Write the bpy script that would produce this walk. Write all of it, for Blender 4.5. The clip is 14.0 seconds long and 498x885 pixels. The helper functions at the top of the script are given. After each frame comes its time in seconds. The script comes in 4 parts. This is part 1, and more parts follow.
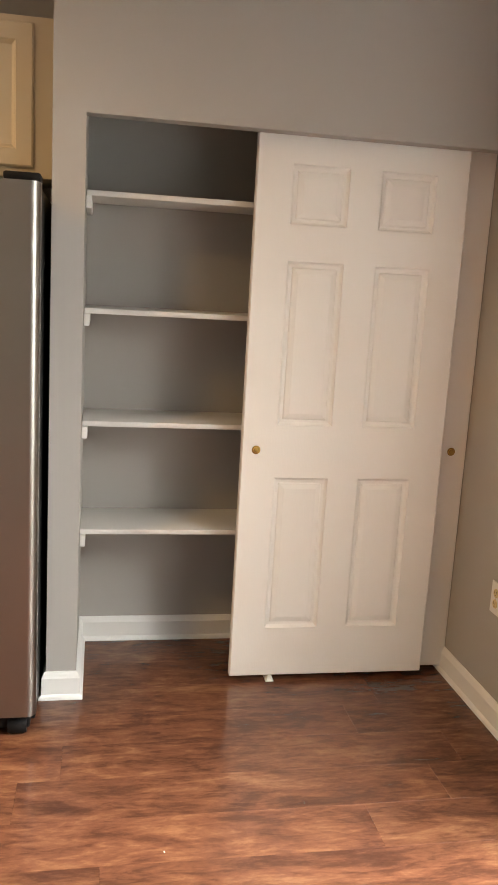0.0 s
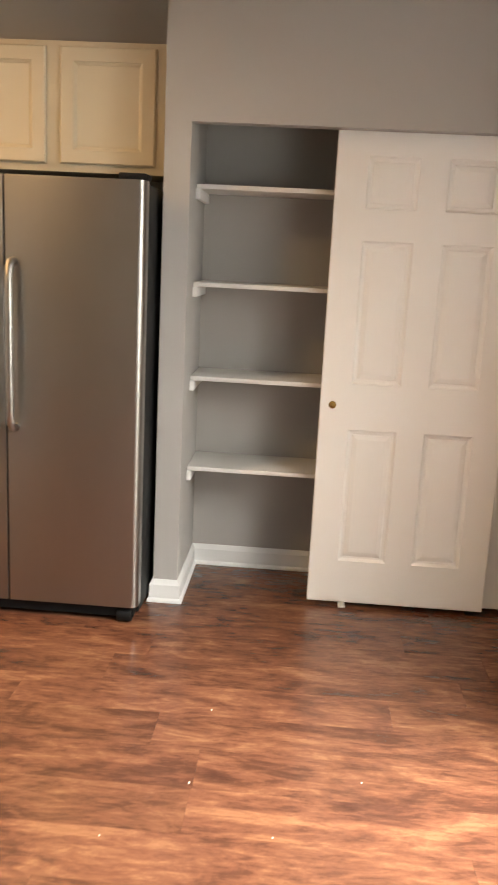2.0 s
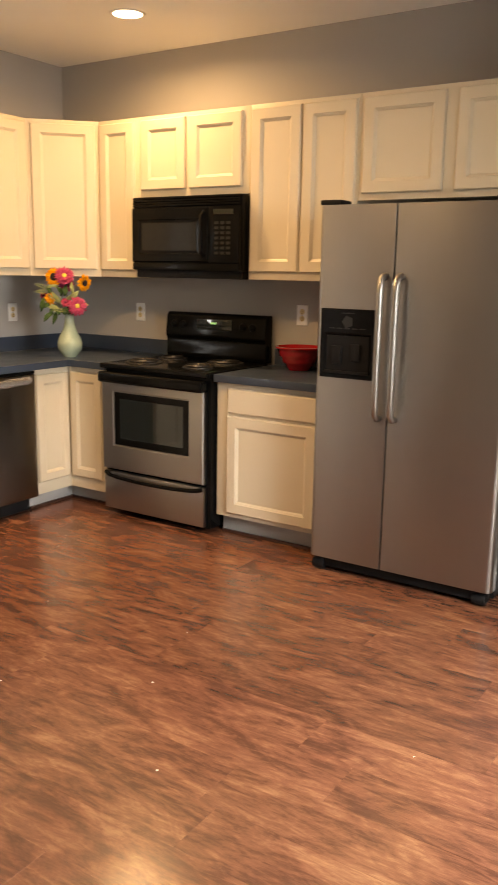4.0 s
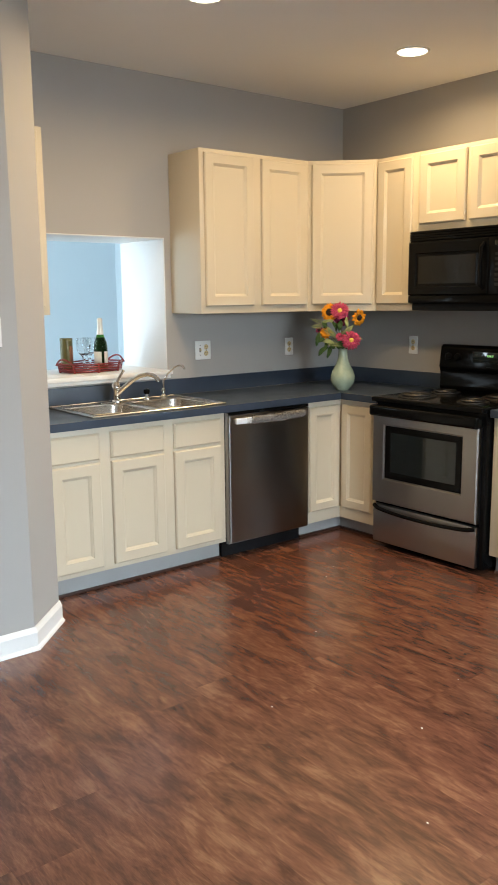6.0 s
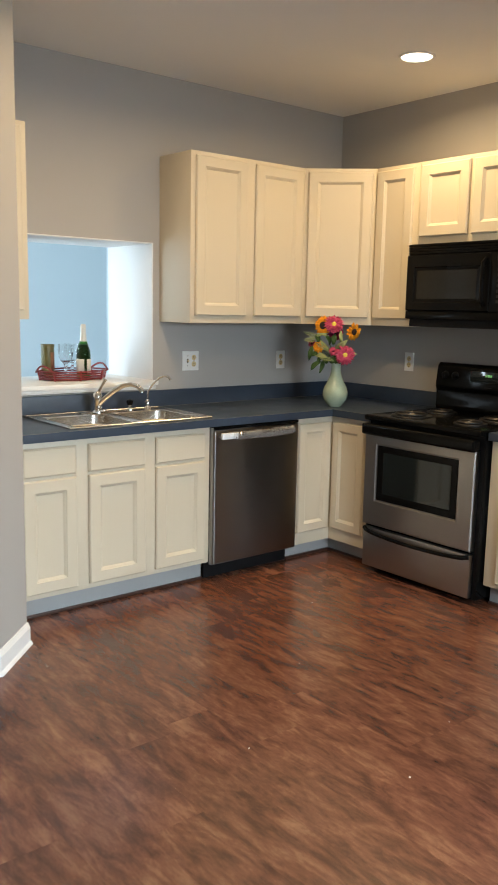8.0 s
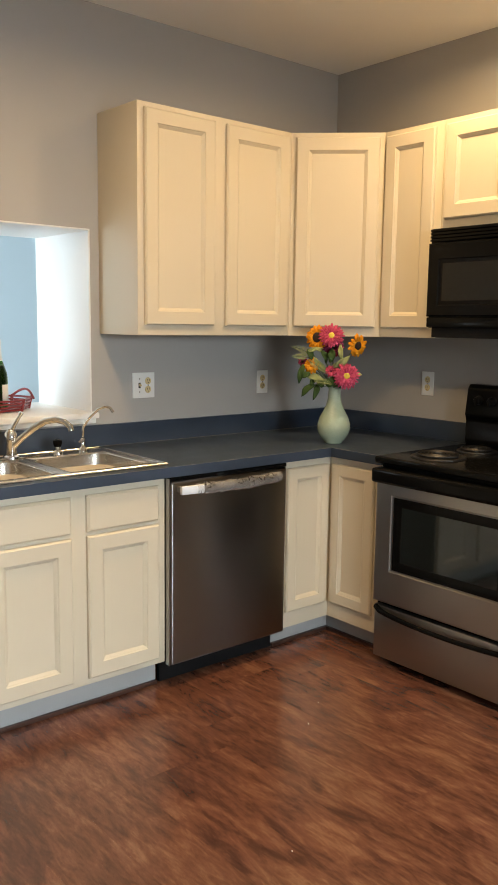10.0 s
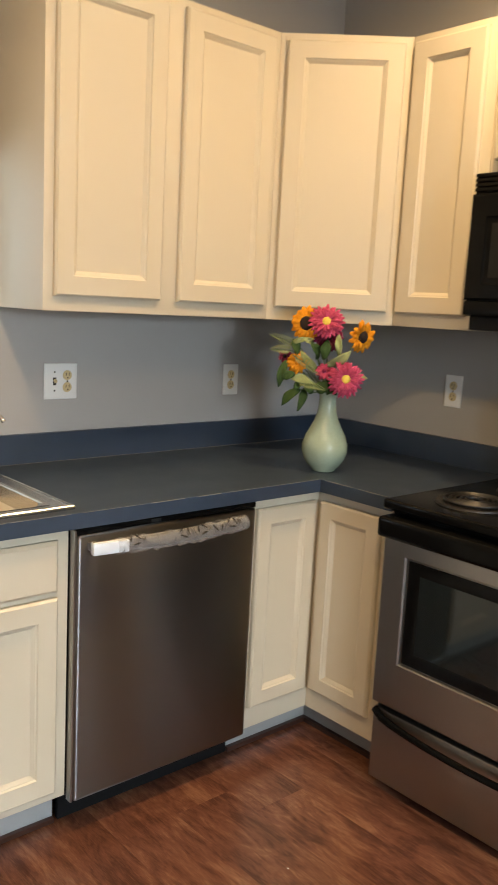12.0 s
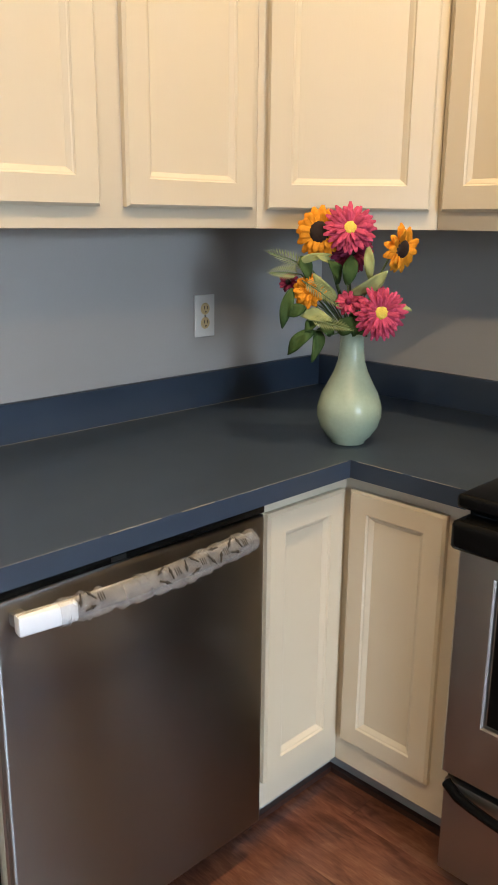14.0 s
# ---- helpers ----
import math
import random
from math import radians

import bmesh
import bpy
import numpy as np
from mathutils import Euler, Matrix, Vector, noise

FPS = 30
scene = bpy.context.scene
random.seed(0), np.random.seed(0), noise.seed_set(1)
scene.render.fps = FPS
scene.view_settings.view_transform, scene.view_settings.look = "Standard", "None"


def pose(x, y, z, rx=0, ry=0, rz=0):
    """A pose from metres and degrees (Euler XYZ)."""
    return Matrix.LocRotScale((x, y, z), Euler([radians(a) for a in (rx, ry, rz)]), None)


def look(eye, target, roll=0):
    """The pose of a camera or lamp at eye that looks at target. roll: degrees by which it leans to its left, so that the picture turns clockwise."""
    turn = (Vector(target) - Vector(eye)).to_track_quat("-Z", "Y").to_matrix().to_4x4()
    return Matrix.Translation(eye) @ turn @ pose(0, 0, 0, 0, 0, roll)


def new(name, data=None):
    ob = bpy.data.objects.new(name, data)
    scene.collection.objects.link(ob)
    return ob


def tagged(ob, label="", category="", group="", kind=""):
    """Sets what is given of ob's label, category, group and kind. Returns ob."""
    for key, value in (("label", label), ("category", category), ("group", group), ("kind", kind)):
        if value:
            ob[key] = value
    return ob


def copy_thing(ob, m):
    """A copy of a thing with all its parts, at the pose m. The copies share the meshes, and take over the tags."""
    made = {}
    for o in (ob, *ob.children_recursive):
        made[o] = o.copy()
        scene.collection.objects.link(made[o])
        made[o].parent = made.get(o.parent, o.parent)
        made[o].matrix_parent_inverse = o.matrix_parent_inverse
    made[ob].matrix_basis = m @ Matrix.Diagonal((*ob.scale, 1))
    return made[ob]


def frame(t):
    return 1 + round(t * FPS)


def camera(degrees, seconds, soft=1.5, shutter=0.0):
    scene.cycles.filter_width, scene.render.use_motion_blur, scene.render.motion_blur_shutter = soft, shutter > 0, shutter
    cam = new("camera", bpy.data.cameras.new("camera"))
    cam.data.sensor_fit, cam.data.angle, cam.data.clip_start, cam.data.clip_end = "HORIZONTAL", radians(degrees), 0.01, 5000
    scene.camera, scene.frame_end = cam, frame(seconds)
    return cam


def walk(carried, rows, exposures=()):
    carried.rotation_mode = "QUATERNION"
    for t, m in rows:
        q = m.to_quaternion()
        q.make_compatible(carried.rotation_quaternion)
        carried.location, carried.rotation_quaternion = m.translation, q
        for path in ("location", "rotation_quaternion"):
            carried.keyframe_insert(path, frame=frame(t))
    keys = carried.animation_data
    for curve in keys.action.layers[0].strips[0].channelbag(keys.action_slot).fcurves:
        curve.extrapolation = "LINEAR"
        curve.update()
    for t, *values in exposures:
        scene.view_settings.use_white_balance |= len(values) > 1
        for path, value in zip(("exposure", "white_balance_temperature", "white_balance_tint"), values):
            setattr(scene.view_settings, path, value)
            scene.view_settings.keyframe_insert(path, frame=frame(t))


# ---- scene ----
cam = camera(33.6, 14.0, soft=1.5, shutter=0.3)
PATH = [
    (0, (0.221, 0.014, 1.479), (0.583, 1.945, 1.109), 3.3),
    (0.5, (0.273, -0.139, 1.489), (0.582, 1.799, 1.104), 3.0),
    (1, (0.384, -0.27, 1.493), (0.601, 1.678, 1.098), 2.3),
    (1.5, (0.525, -0.395, 1.472), (0.576, 1.568, 1.09), 2.9),
    (2, (0.647, -0.545, 1.485), (0.532, 1.404, 1.049), 2.9),
    (2.5, (0.725, -0.806, 1.444), (0.334, 1.106, 1.006), 1.1),
    (3, (0.803, -0.93, 1.465), (0.172, 0.92, 1.042), -0.7),
    (3.5, (0.906, -0.912, 1.455), (0.062, 0.857, 1.056), 0.5),
    (4, (1.002, -0.89, 1.45), (-0.065, 0.751, 1.04), 1.0),
    (4.1, (0.994, -0.894, 1.458), (-0.107, 0.724, 1.044), 0.8),
    (6.5, (0.946, -0.921, 1.486), (-0.639, 0.253, 1.155), -0.3),
    (7, (0.963, -0.914, 1.491), (-0.641, 0.235, 1.16), -0.1),
    (7.5, (0.912, -0.877, 1.479), (-0.67, 0.295, 1.13), 0.4),
    (8, (0.798, -0.767, 1.476), (-0.728, 0.485, 1.156), 1.2),
    (8.2, (0.736, -0.674, 1.483), (-0.781, 0.591, 1.169), 1.2),
    (10.5, (-0.289, 0.249, 1.432), (-1.8, 1.532, 1.171), 1.0),
    (11, (-0.449, 0.479, 1.436), (-1.94, 1.789, 1.186), 2.5),
    (11.5, (-0.637, 0.672, 1.428), (-2.085, 2.021, 1.147), 2.9),
    (12, (-0.859, 0.802, 1.434), (-2.337, 2.109, 1.107), 3.0),
    (12.5, (-1.07, 0.962, 1.403), (-2.62, 2.139, 0.944), 2.7),
    (13, (-1.235, 1.126, 1.411), (-2.813, 2.244, 0.902), 2.9),
    (13.5, (-1.383, 1.241, 1.4), (-2.834, 2.514, 0.876), 2.2),
    (14, (-1.556, 1.285, 1.413), (-2.92, 2.651, 0.89), 0.6),
]
EXPO = [(0.0, 0.12, 8300, 13), (1.5, 0.12, 8100, 11), (3.0, 0.08, 9000, 20), (4.2, -0.08, 8200, 14), (6.3, -0.52, 6200, 4), (8.2, -0.56, 6300, 4), (11.0, -0.44, 6900, 7), (12.5, -0.34, 6250, 6), (14.0, -0.20, 5850, 6)]
walk(cam, [(t, look(eye, target, roll)) for t, eye, target, roll in PATH], EXPO)

# ---- light ----
world = bpy.data.worlds.new("sky")
scene.world = world
world.use_nodes = True
wt = world.node_tree
sky = wt.nodes.new("ShaderNodeTexSky")
sky.sky_type = "NISHITA"
sky.sun_disc = False
sky.sun_elevation, sky.sun_rotation = radians(50), radians(200)
wt.links.new(sky.outputs[0], wt.nodes["Background"].inputs[0])
wt.nodes["Background"].inputs[1].default_value = 0.08


def area_lamp(name, m, sx, sy, power, colour, spread=180, shape="RECTANGLE"):
    d = bpy.data.lights.new(name, "AREA")
    d.shape, d.size, d.energy, d.color, d.spread = shape, sx, power, colour, radians(spread)
    if shape == "RECTANGLE":
        d.size_y = sy
    ob = new(name, d)
    ob.matrix_world = m
    return ob


DAY = (0.78, 0.89, 1.0)
WARM = (1.0, 0.67, 0.34)
area_lamp("patio_daylight", look((2.85, 1.05, 2.05), (0.7, 0.9, 0.05)), 2.0, 1.9, 460, DAY, 170)
# weak fill lamp outside an added, unseen east window
area_lamp("dining_fill_light", look((1.72, -2.3, 1.4), (-2, -1.6, 1.2)), 1.7, 1.3, 4, DAY)
# faint fill lamp behind the added window in the back wall
area_lamp("back_fill_light", look((-0.6, -5.12, 1.45), (-0.6, 2, 1.2)), 1.7, 1.3, 2, DAY)
area_lamp("far_room_daylight", look((-5.0, -1.05, 1.5), (-4.8, 3, 1.2)), 1.6, 1.5, 150, DAY)
LAMPS = [(-2.10, 2.65), (-2.10, 1.31), (-1.05, 1.23)]
for lx, ly in LAMPS:
    area_lamp("ceiling_glow", look((lx, ly, 2.733), (lx, ly, 0)), 0.09, 0.09, 24, WARM, 165, "DISK")


# ---- materials ----
def material(name, colour, rough=0.5, metal=0.0, vary=0.06, scale=6.0, bump=0.0, fine=120.0, stretch=(1, 1, 1), spec=0.5, coat=0.0, rvar=0.08):
    m = bpy.data.materials.new(name)
    m.use_nodes = True
    nt = m.node_tree
    b = nt.nodes["Principled BSDF"]
    tc = nt.nodes.new("ShaderNodeTexCoord")
    mp = nt.nodes.new("ShaderNodeMapping")
    mp.inputs["Scale"].default_value = stretch
    nt.links.new(tc.outputs["Object"], mp.inputs[0])
    n1 = nt.nodes.new("ShaderNodeTexNoise")
    n1.inputs["Scale"].default_value, n1.inputs["Detail"].default_value = scale, 5
    n2 = nt.nodes.new("ShaderNodeTexNoise")
    n2.inputs["Scale"].default_value, n2.inputs["Detail"].default_value = fine, 3
    nt.links.new(mp.outputs[0], n1.inputs["Vector"])
    nt.links.new(mp.outputs[0], n2.inputs["Vector"])
    ramp = nt.nodes.new("ShaderNodeMix")
    ramp.data_type = "RGBA"
    lo = [max(0, c * (1 - vary)) for c in colour]
    hi = [min(1, c * (1 + vary)) for c in colour]
    ramp.inputs[6].default_value = (*lo, 1)
    ramp.inputs[7].default_value = (*hi, 1)
    add = nt.nodes.new("ShaderNodeMath")
    add.operation = "MULTIPLY_ADD"
    add.inputs[1].default_value = 0.35
    nt.links.new(n2.outputs[0], add.inputs[0])
    sub = nt.nodes.new("ShaderNodeMath")
    sub.operation = "MULTIPLY"
    sub.inputs[1].default_value = 0.65
    nt.links.new(n1.outputs[0], sub.inputs[0])
    nt.links.new(sub.outputs[0], add.inputs[2])
    nt.links.new(add.outputs[0], ramp.inputs[0])
    nt.links.new(ramp.outputs[2], b.inputs["Base Color"])
    rr = nt.nodes.new("ShaderNodeMapRange")
    rr.inputs[3].default_value, rr.inputs[4].default_value = max(0.02, rough - rvar), min(1, rough + rvar)
    nt.links.new(add.outputs[0], rr.inputs[0])
    nt.links.new(rr.outputs[0], b.inputs["Roughness"])
    b.inputs["Metallic"].default_value = metal
    b.inputs["Specular IOR Level"].default_value = spec
    b.inputs["Coat Weight"].default_value = coat
    if bump:
        bp = nt.nodes.new("ShaderNodeBump")
        bp.inputs["Strength"].default_value, bp.inputs["Distance"].default_value = bump, 0.002
        nt.links.new(n2.outputs[0], bp.inputs["Height"])
        nt.links.new(bp.outputs[0], b.inputs["Normal"])
    return m


def brushed(m, amount):
    """Stretches the gloss of a horizontally brushed metal upwards and downwards."""
    nt = m.node_tree
    b = nt.nodes["Principled BSDF"]
    tg = nt.nodes.new("ShaderNodeTangent")
    tg.direction_type, tg.axis = "RADIAL", "Z"
    nt.links.new(tg.outputs[0], b.inputs["Tangent"])
    b.inputs["Anisotropic"].default_value = amount
    b.inputs["Anisotropic Rotation"].default_value = 0.25
    return m


def glass(name, colour, rough=0.0):
    m = bpy.data.materials.new(name)
    m.use_nodes = True
    b = m.node_tree.nodes["Principled BSDF"]
    b.inputs["Base Color"].default_value = (*colour, 1)
    b.inputs["Transmission Weight"].default_value = 1
    b.inputs["Roughness"].default_value = rough
    b.inputs["IOR"].default_value = 1.45
    return m


def glow(name, colour, strength):
    m = bpy.data.materials.new(name)
    m.use_nodes = True
    b = m.node_tree.nodes["Principled BSDF"]
    b.inputs["Emission Color"].default_value = (*colour, 1)
    b.inputs["Emission Strength"].default_value = strength
    return m


def wood_floor():
    m = bpy.data.materials.new("walnut_laminate")
    m.use_nodes = True
    nt = m.node_tree
    L = nt.links.new
    b = nt.nodes["Principled BSDF"]
    tc = nt.nodes.new("ShaderNodeTexCoord")
    info = nt.nodes.new("ShaderNodeObjectInfo")
    offs = nt.nodes.new("ShaderNodeCombineXYZ")
    mul = nt.nodes.new("ShaderNodeMath")
    mul.operation = "MULTIPLY"
    mul.inputs[1].default_value = 37.0
    L(info.outputs["Random"], mul.inputs[0])
    L(mul.outputs[0], offs.inputs[0])
    L(mul.outputs[0], offs.inputs[2])
    vadd = nt.nodes.new("ShaderNodeVectorMath")
    L(tc.outputs["Object"], vadd.inputs[0])
    L(offs.outputs[0], vadd.inputs[1])

    def noise_node(sc, stretch, detail=6, dist=0.0):
        mp = nt.nodes.new("ShaderNodeMapping")
        mp.inputs["Scale"].default_value = stretch
        L(vadd.outputs[0], mp.inputs[0])
        n = nt.nodes.new("ShaderNodeTexNoise")
        n.inputs["Scale"].default_value, n.inputs["Detail"].default_value = sc, detail
        n.inputs["Distortion"].default_value = dist
        n.inputs["Roughness"].default_value = 0.62
        L(mp.outputs[0], n.inputs["Vector"])
        return n
    big = noise_node(3.3, (1.0, 2.6, 1), 7, 0.9)
    mid = noise_node(9.0, (1.0, 5.0, 1), 7, 0.8)
    fine = noise_node(46.0, (1.0, 9.0, 1), 5, 0.5)
    mix1 = nt.nodes.new("ShaderNodeMath")
    mix1.operation = "MULTIPLY_ADD"
    mix1.inputs[1].default_value = 0.50
    mix2 = nt.nodes.new("ShaderNodeMath")
    mix2.operation = "MULTIPLY_ADD"
    mix2.inputs[1].default_value = 0.33
    mix3 = nt.nodes.new("ShaderNodeMath")
    mix3.operation = "MULTIPLY"
    mix3.inputs[1].default_value = 0.17
    L(fine.outputs[0], mix3.inputs[0])
    L(mid.outputs[0], mix2.inputs[0])
    L(mix3.outputs[0], mix2.inputs[2])
    L(big.outputs[0], mix1.inputs[0])
    L(mix2.outputs[0], mix1.inputs[2])
    ramp = nt.nodes.new("ShaderNodeValToRGB")
    el = ramp.color_ramp.elements
    el[0].position, el[0].color = 0.33, (0.043, 0.0172, 0.012, 1)
    el[1].position, el[1].color = 0.68, (0.27, 0.130, 0.067, 1)
    e = el.new(0.44)
    e.color = (0.082, 0.031, 0.0195, 1)
    e = el.new(0.53)
    e.color = (0.145, 0.058, 0.032, 1)
    L(mix1.outputs[0], ramp.inputs[0])
    hsv = nt.nodes.new("ShaderNodeHueSaturation")
    mr = nt.nodes.new("ShaderNodeMapRange")
    mr.inputs[3].default_value, mr.inputs[4].default_value = 0.88, 1.12
    L(info.outputs["Random"], mr.inputs[0])
    L(mr.outputs[0], hsv.inputs["Value"])
    L(ramp.outputs[0], hsv.inputs["Color"])
    L(hsv.outputs[0], b.inputs["Base Color"])
    r2 = nt.nodes.new("ShaderNodeMapRange")
    r2.inputs[3].default_value, r2.inputs[4].default_value = 0.23, 0.19
    L(mid.outputs[0], r2.inputs[0])
    L(r2.outputs[0], b.inputs["Roughness"])
    bp = nt.nodes.new("ShaderNodeBump")
    bp.inputs["Strength"].default_value, bp.inputs["Distance"].default_value = 0.03, 0.002
    L(mid.outputs[0], bp.inputs["Height"])
    L(bp.outputs[0], b.inputs["Normal"])
    return m


M_WALL = material("greige_wall_paint", (0.39, 0.375, 0.355), 0.75, vary=0.03, scale=1.5, bump=0.12, fine=180)
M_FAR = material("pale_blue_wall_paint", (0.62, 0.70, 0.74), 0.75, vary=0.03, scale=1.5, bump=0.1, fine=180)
M_CEIL = material("flat_ceiling_paint", (0.80, 0.80, 0.80), 0.85, vary=0.03, scale=1.2, bump=0.15, fine=150)
M_TRIM = material("white_semigloss_trim", (0.78, 0.78, 0.77), 0.4, vary=0.03, scale=4, bump=0.05)
M_DOOR = material("white_door_paint", (0.82, 0.81, 0.79), 0.42, vary=0.03, scale=3, bump=0.12, fine=260, stretch=(1, 1, 0.12))
M_SHELF = material("white_shelf_board", (0.70, 0.69, 0.67), 0.5, vary=0.05, scale=5, bump=0.06)
M_CAB = material("ivory_cabinet_paint", (0.60, 0.53, 0.405), 0.42, vary=0.022, scale=4, bump=0.05, fine=220, stretch=(1, 1, 0.12))
M_KICK = material("grey_toe_kick", (0.34, 0.34, 0.33), 0.6, vary=0.08, scale=6)
M_COUNTER = material("navy_laminate", (0.028, 0.041, 0.066), 0.38, vary=0.4, scale=4.0, bump=0.1, fine=400, rvar=0.2)
M_STEEL = material("brushed_stainless", (0.36, 0.345, 0.325), 0.34, 1.0, vary=0.02, scale=3, bump=0.0, fine=90, stretch=(12, 12, 0.25), rvar=0.015)
M_DARKSTEEL = material("dark_brushed_stainless", (0.25, 0.245, 0.245), 0.36, 1.0, vary=0.02, scale=2.5, bump=0.0, fine=90, stretch=(12, 12, 0.25), rvar=0.03)
brushed(M_STEEL, 0.5)
brushed(M_DARKSTEEL, 0.9)
M_SINK = material("satin_sink_steel", (0.62, 0.59, 0.54), 0.24, 1.0, vary=0.06, scale=8, bump=0.05, fine=90, stretch=(1, 8, 1))
M_CHROME = material("polished_chrome", (0.78, 0.77, 0.75), 0.1, 1.0, vary=0.02, rvar=0.03)
M_BRASS = material("brass", (0.62, 0.42, 0.14), 0.25, 1.0, vary=0.08, scale=40)
M_BLACK = material("black_enamel", (0.0045, 0.0045, 0.0045), 0.12, vary=0.2, scale=5, rvar=0.04, spec=0.09)
M_BLACKM = material("matt_black_plastic", (0.008, 0.008, 0.0085), 0.5, vary=0.2, scale=8, spec=0.12)
M_OVEN = material("dark_oven_glass", (0.010, 0.014, 0.014), 0.06, vary=0.1, rvar=0.02, spec=0.6)
M_MWIN = material("microwave_window_mesh", (0.013, 0.0125, 0.011), 0.2, spec=0.2, vary=0.15, scale=60)
M_COIL = material("coil_burner_metal", (0.055, 0.052, 0.05), 0.42, 0.8, vary=0.25, scale=30)
M_PLATE = material("white_plastic_plate", (0.80, 0.80, 0.78), 0.35, vary=0.02)
M_ALMOND = material("almond_outlet", (0.62, 0.50, 0.27), 0.4, vary=0.03)
M_SLOT = material("dark_slot", (0.03, 0.025, 0.02), 0.7)
M_VASE = material("celadon_glaze", (0.34, 0.42, 0.32), 0.24, vary=0.2, scale=14, coat=0.3, bump=0.05)
M_RED = material("red_glaze", (0.38, 0.012, 0.018), 0.16, vary=0.1, scale=10, coat=0.5)
M_WICKER = material("red_painted_rattan", (0.20, 0.018, 0.018), 0.4, vary=0.25, scale=60)
M_BOTTLE = glass("green_bottle_glass", (0.10, 0.30, 0.05))
M_CLEAR = glass("clear_glass", (0.96, 0.97, 0.97))
M_LABEL = material("pale_label_paper", (0.70, 0.66, 0.56), 0.6, vary=0.08, scale=50)
M_FOIL = material("silver_foil", (0.72, 0.68, 0.60), 0.4, 0.5, vary=0.1, scale=80, bump=0.3)
M_CAN = material("olive_green_canister", (0.11, 0.10, 0.03), 0.35, vary=0.15, scale=25)
M_RUST = material("brown_label_print", (0.22, 0.10, 0.05), 0.5, vary=0.3, scale=70)
M_PINK = material("pink_petal", (0.43, 0.055, 0.115), 0.8, vary=0.55, scale=60, spec=0.2)
M_MAG = material("dark_magenta_petal", (0.20, 0.018, 0.06), 0.7, vary=0.45, scale=60, spec=0.2)
M_ORANGE = material("orange_petal", (0.72, 0.27, 0.012), 0.8, vary=0.45, scale=60, spec=0.2)
M_YELLOW = material("yellow_flower_eye", (0.60, 0.48, 0.06), 0.7, vary=0.2, scale=150, bump=0.6, fine=300)
M_EYE = material("brown_flower_eye", (0.018, 0.008, 0.006), 0.9, vary=0.3, scale=150, bump=0.6, fine=300)
M_LEAF = material("dark_green_leaf", (0.035, 0.068, 0.018), 0.65, vary=0.45, scale=40, spec=0.18)
M_PALE = material("pale_silk_leaf", (0.28, 0.31, 0.13), 0.75, vary=0.35, scale=40, spec=0.2)
M_STEM = material("flower_stem", (0.10, 0.14, 0.05), 0.6, vary=0.2, scale=30)
M_FLOOR = wood_floor()
M_SHOE = material("dark_brown_moulding", (0.05, 0.02, 0.013), 0.4, vary=0.2, scale=20)
M_WORN = material("worn_laminate_core", (0.24, 0.21, 0.17), 0.7, vary=0.3, scale=60)
M_UNDER = material("dark_underlay", (0.05, 0.02, 0.012), 0.8)
M_BULB = glow("lit_lamp_lens", (1.0, 0.86, 0.62), 14)
M_GREEN = glow("green_clock_digits", (0.15, 0.9, 0.15), 0.6)
M_GREYP = material("grey_print", (0.02, 0.02, 0.0195), 0.5, spec=0.1)
M_PLASTIC = material("clear_plastic_wrap", (0.6, 0.6, 0.61), 0.1, vary=0.04, scale=40)
M_PLASTIC.node_tree.nodes["Principled BSDF"].inputs["Alpha"].default_value = 0.15
M_WHITEP = material("white_foam_sleeve", (0.74, 0.78, 0.84), 0.5, vary=0.04)
M_DEBRIS = material("white_crumb", (0.7, 0.66, 0.58), 0.7)
M_LAWN = material("outdoor_ground", (0.10, 0.13, 0.06), 0.9, vary=0.3, scale=2)
M_PANE = glass("window_pane", (0.97, 0.98, 0.98))


